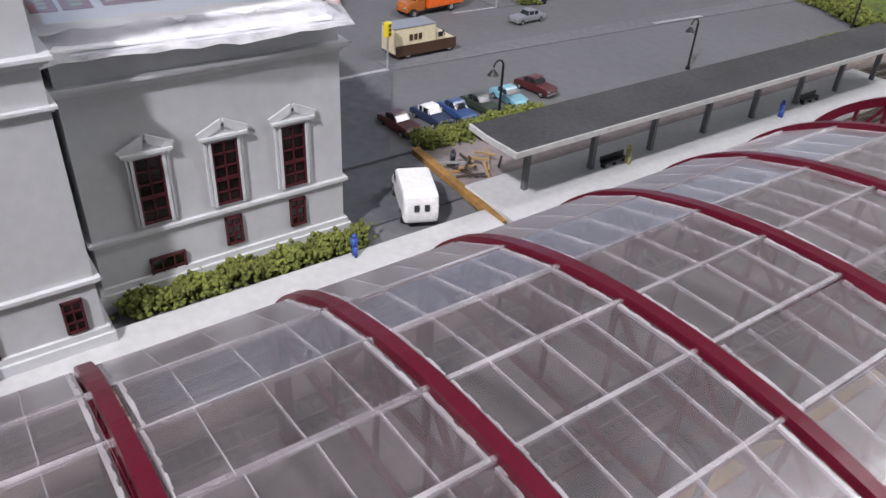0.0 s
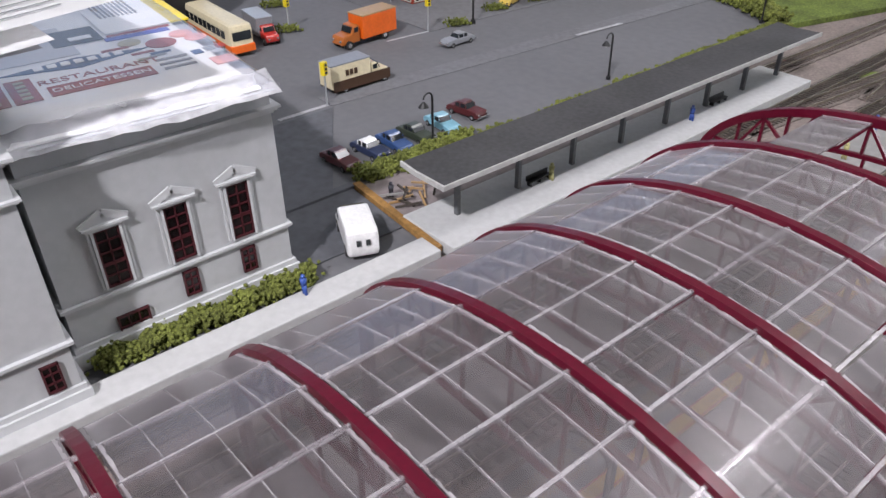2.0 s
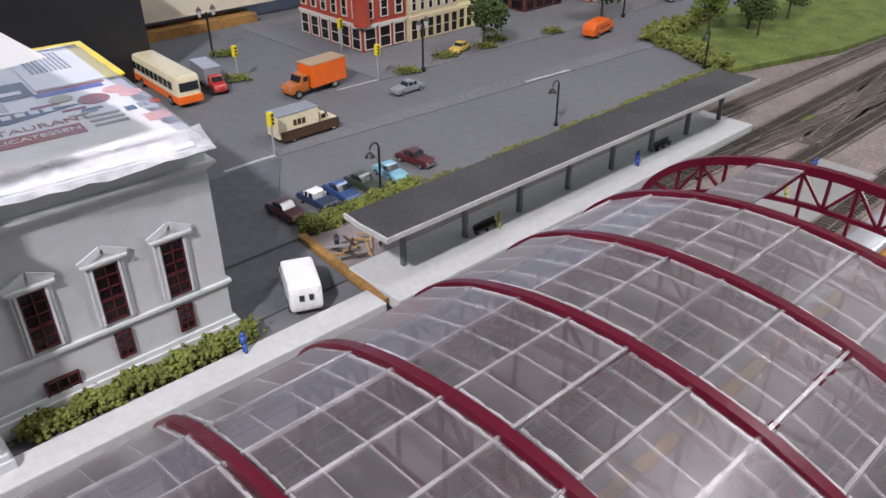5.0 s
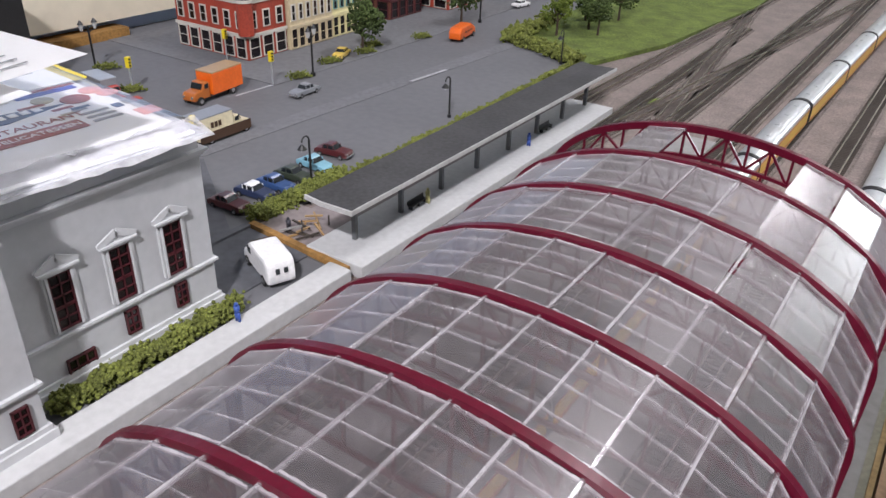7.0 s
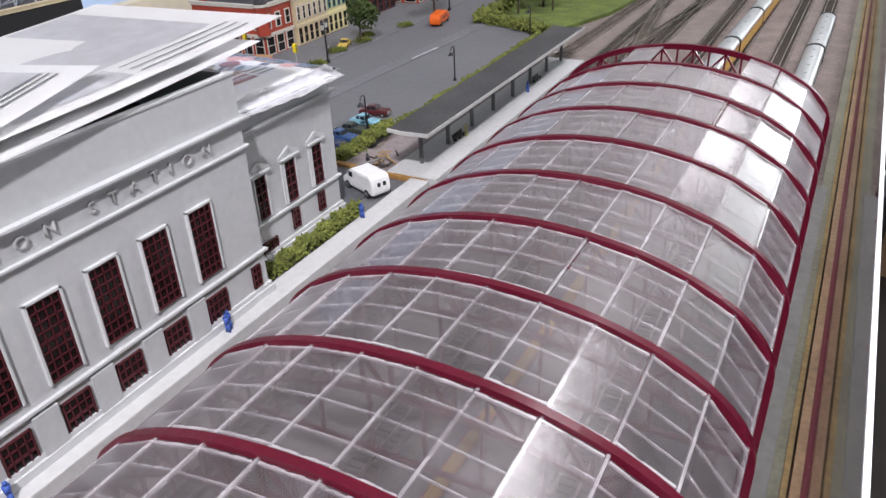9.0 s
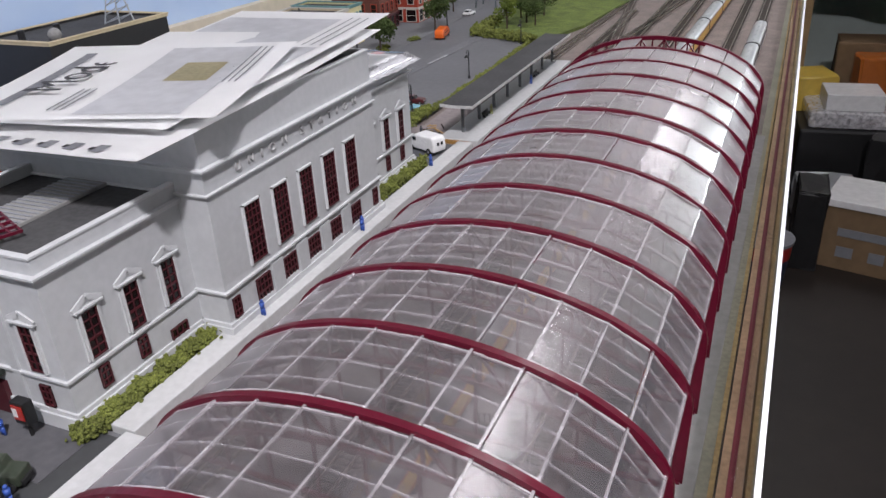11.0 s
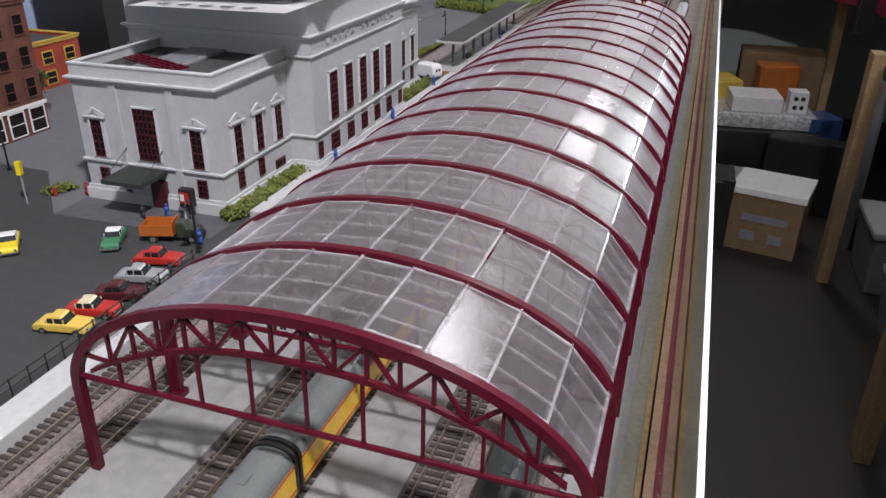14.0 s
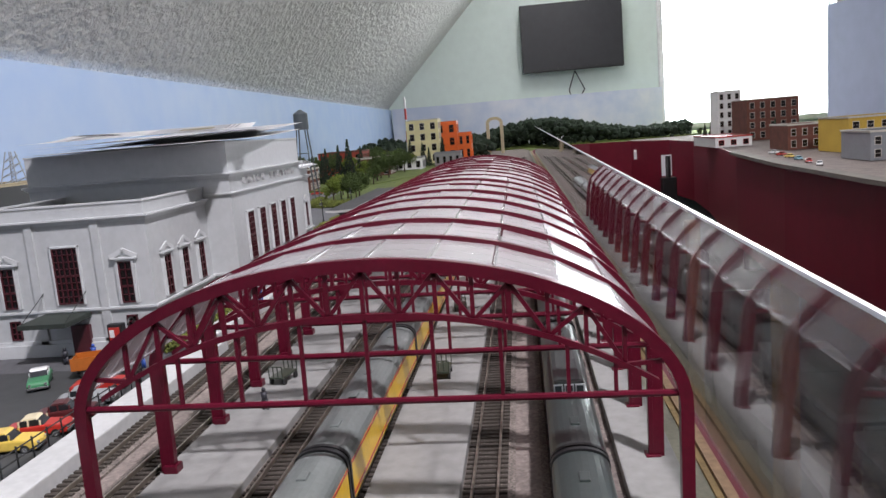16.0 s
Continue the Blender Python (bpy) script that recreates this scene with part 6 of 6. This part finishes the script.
bm = B()
prism(bm, [(1.56, 3.5), (1.62, 3.5), (2.9, -1.0), (2.84, -1.0)], "z", -0.05, 0.60)
solo("partition", bm, mat("blue_grey_partition", (0.42, 0.47, 0.62), 0.8, vary=0.05, scale=8), "pale blue backdrop of the opposite layout", "wall", "structure")

# ---- television ----
tv = base("wall_television", "black flat television on a wall bracket", "television", (0.37, 4.50, 0.67))
bm = B()
box(bm, -0.325, 0.325, -0.02, 0.02, -0.215, 0.215, 0.006)
part("case", bm, BLACK, tv)
bm = B()
box(bm, -0.310, 0.310, -0.023, -0.0205, -0.198, 0.200)
part("screen", bm, mat("dark_screen", (0.018, 0.018, 0.022), 0.5, bump=0.0), tv, "dark glossy screen")
bm = B()
box(bm, -0.06, 0.06, 0.02, 0.10, -0.06, 0.06)
part("bracket", bm, BLACK, tv)
for s in (-1, 1):
    bm = B()
    rod(bm, (0.01, 0.0, -0.22), (0.02 + s * 0.05, 0.02, -0.34), 0.004, 6)
    rod(bm, (0.02 + s * 0.05, 0.02, -0.34), (0.0, 0.03, -0.46), 0.004, 6)
    part("cable", bm, BLACK, tv)
bm = B()
for x0, x1, z0, z1 in ((0.93, 0.96, 0.03, 1.3), (2.04, 2.07, 0.03, 1.3), (0.93, 2.07, 0.02, 0.05)):
    box(bm, x0, x1, 4.565, 4.60, z0, z1)
solo("window_1", bm, P_WHITE, "white window casing with bright daylight", "window", "structure")

# ---- clutter on the aisle floor ----
CARD = mat("cardboard", (0.20, 0.13, 0.07), 0.85, vary=0.15, scale=12)
carton = base("cardboard_box", "cardboard carton with a white lid on the floor", "box", (0.385, 2.500, -1.10), turn=-14)
bm = B()
box(bm, -0.135, 0.135, -0.12, 0.12, 0.0, 0.235, 0.003)
part("carton", bm, CARD, carton)
bm = B()
box(bm, -0.142, 0.142, -0.127, 0.127, 0.236, 0.262, 0.003)
part("lid", bm, P_WHITE, carton, "white flat lid")
for x0, x1, z0, z1 in ((-0.08, 0.09, 0.13, 0.16), (-0.075, -0.02, 0.05, 0.09), (0.03, 0.08, 0.05, 0.09)):
    bm = B()
    box(bm, x0, x1, -0.1225, -0.1205, z0, z1)
    part("print_bar", bm, P_GREY, carton)
pail = base("plastic_bucket", "red plastic bucket with a white rim", "bucket", (0.045, 2.10, -1.10))
pail.scale = (0.85,) * 3
bm = B()
rod(bm, (0, 0, 0.0), (0, 0, 0.20), 0.075, 24, 0.095)
part("pail", bm, P_NAVY, pail)
bm = B()
rod(bm, (0, 0, 0.201), (0, 0, 0.262), 0.096, 24, 0.099)
part("band", bm, P_RED, pail)
bm = B()
rod(bm, (0, 0, 0.263), (0, 0, 0.275), 0.104, 24)
part("rim", bm, P_GREY, pail)
for x, y in ((0.577, 2.24), (0.555, 1.22), (0.10, 3.70), (0.66, 3.60)):
    bm = B()
    box(bm, x - 0.02, x + 0.02, y - 0.04, y + 0.04, -1.10, -0.27, 0.002)
    solo("bench_post", bm, WOOD, "raw wooden post under the layout", "post", group="layout posts")
crate = base("storage_tote", "clear plastic storage tote full of odds and ends", "tote", (0.36, 3.25, -1.10), turn=6)
bm = B()
box(bm, -0.25, 0.25, -0.17, 0.17, 0.0, 0.30, 0.01)
part("tote", bm, BLACK, crate)
bm = B()
box(bm, -0.22, 0.22, -0.15, 0.15, 0.301, 0.37, 0.02)
part("bag", bm, POLYBAG, crate, "crumpled clear bag")
bm = B()
box(bm, -0.16, 0.06, -0.12, 0.08, 0.371, 0.44, 0.004)
part("white_box", bm, P_WHITE, crate)
bm = B()
box(bm, 0.09, 0.17, -0.10, -0.02, 0.371, 0.47, 0.003)
part("panel_box", bm, P_WHITE, crate)
for i, z in enumerate((0.40, 0.44)):
    for x in (0.115, 0.145):
        bm = B()
        rod(bm, (x, -0.101, z), (x, -0.104, z), 0.010, 10)
        part("socket", bm, BLACK, crate)
for name, label, x, y, z, w, d, h, m, turn in (
    ("bin_box", "grey equipment case on the floor", 0.25, 2.86, -1.10, 0.22, 0.18, 0.16, P_SILVER, 8),
    ("dark_case", "black case leaning under the layout", 0.55, 2.95, -1.10, 0.32, 0.12, 0.32, BLACK, -15),
    ("paper_carton", "yellow paper carton on the floor", 0.14, 3.45, -1.10, 0.20, 0.20, 0.45, P_YELLOW, 20),
    ("carton", "brown carton against the wall", 0.45, 3.72, -1.10, 0.40, 0.22, 0.55, CARD, 0),
    ("carton", "orange printed carton on the pile", 0.42, 3.52, -1.10, 0.18, 0.14, 0.52, P_SAFETY, 10),
    ("blue_bag", "blue plastic bag of supplies", 0.60, 3.22, -1.10, 0.16, 0.16, 0.36, P_BLUE, 25),
    ("cloth_sack", "dark cloth sack on the floor", 0.18, 2.45, -1.10, 0.10, 0.20, 0.30, BLACK, 0),
):
    bm = B()
    box(bm, -w / 2, w / 2, -d / 2, d / 2, 0.0, h, 0.008)
    bmesh.ops.subdivide_edges(bm, edges=[e for e in bm.edges if e.calc_length() > 0.06], cuts=2)
    for v in bm.verts:
        v.co += Vector((random.uniform(-1, 1), random.uniform(-1, 1), random.uniform(-1, 1) if v.co.z > 0.02 else 0)) * 0.004
    ob = solo(name, bm, m, label, "storage box", group="stored boxes")
    ob.matrix_basis = pose(x, y, z, 0, 0, turn)


# bin colours lowered to stand in for the dark under the layout
TUB = mat("grey_translucent_tub", (0.20, 0.20, 0.21), 0.5, vary=0.12, scale=10)
TUBLID = mat("dimmed_white_lid", (0.42, 0.42, 0.43), 0.5, vary=0.1, scale=12)


def storage_bin(label, place, wide, deep, high, turn=0):
    c = base("storage_bin", label, "storage bin", place, "stacked storage bins", turn=turn)
    bm = B()
    r = bmesh.ops.create_cube(bm, size=1.0, matrix=Matrix.Translation((0, 0, high / 2)) @ Matrix.Diagonal((wide, deep, high, 1)))
    for v in r["verts"]:
        if v.co.z < high / 2:
            v.co.x *= 0.88
            v.co.y *= 0.90
    bmesh.ops.bevel(bm, geom=list(bm.edges), offset=0.012, segments=2, affect="EDGES", profile=0.6)
    part("tub", bm, TUB, c)
    bm = B()
    box(bm, -wide * 0.53, wide * 0.53, -deep * 0.53, deep * 0.53, high + 0.001, high + 0.028, 0.008)
    part("lid", bm, TUBLID, c, "white snap lid in a dimmed tone")
    bm = B()
    box(bm, -wide * 0.2, wide * 0.2, -deep * 0.535 - 0.012, -deep * 0.49, high - 0.03, high - 0.012, 0.003)
    part("grip", bm, TUBLID, c)
    return c


for k, (x, y, tall) in enumerate(((0.80, 1.02, 0.20), (0.79, 1.40, 0.22), (0.81, 1.78, 0.20), (0.80, 2.30, 0.22))):
    storage_bin("grey plastic storage bin with a white lid on the floor", (x, y, -1.10), 0.22, 0.32, tall, (3, -2, 4, 0)[k])
    if k != 3:
        storage_bin("grey storage bin stacked on another bin", (x + 0.01, y + 0.03, -1.072 + tall), 0.21, 0.30, 0.18, (-3, 2, -5)[k])
solo_board = B()
box(solo_board, 0.70, 0.712, 2.55, 2.95, -1.10, -0.45, 0.002)
solo("leaning_panel", solo_board, P_GREY, "plain grey panel standing under the layout", "panel")
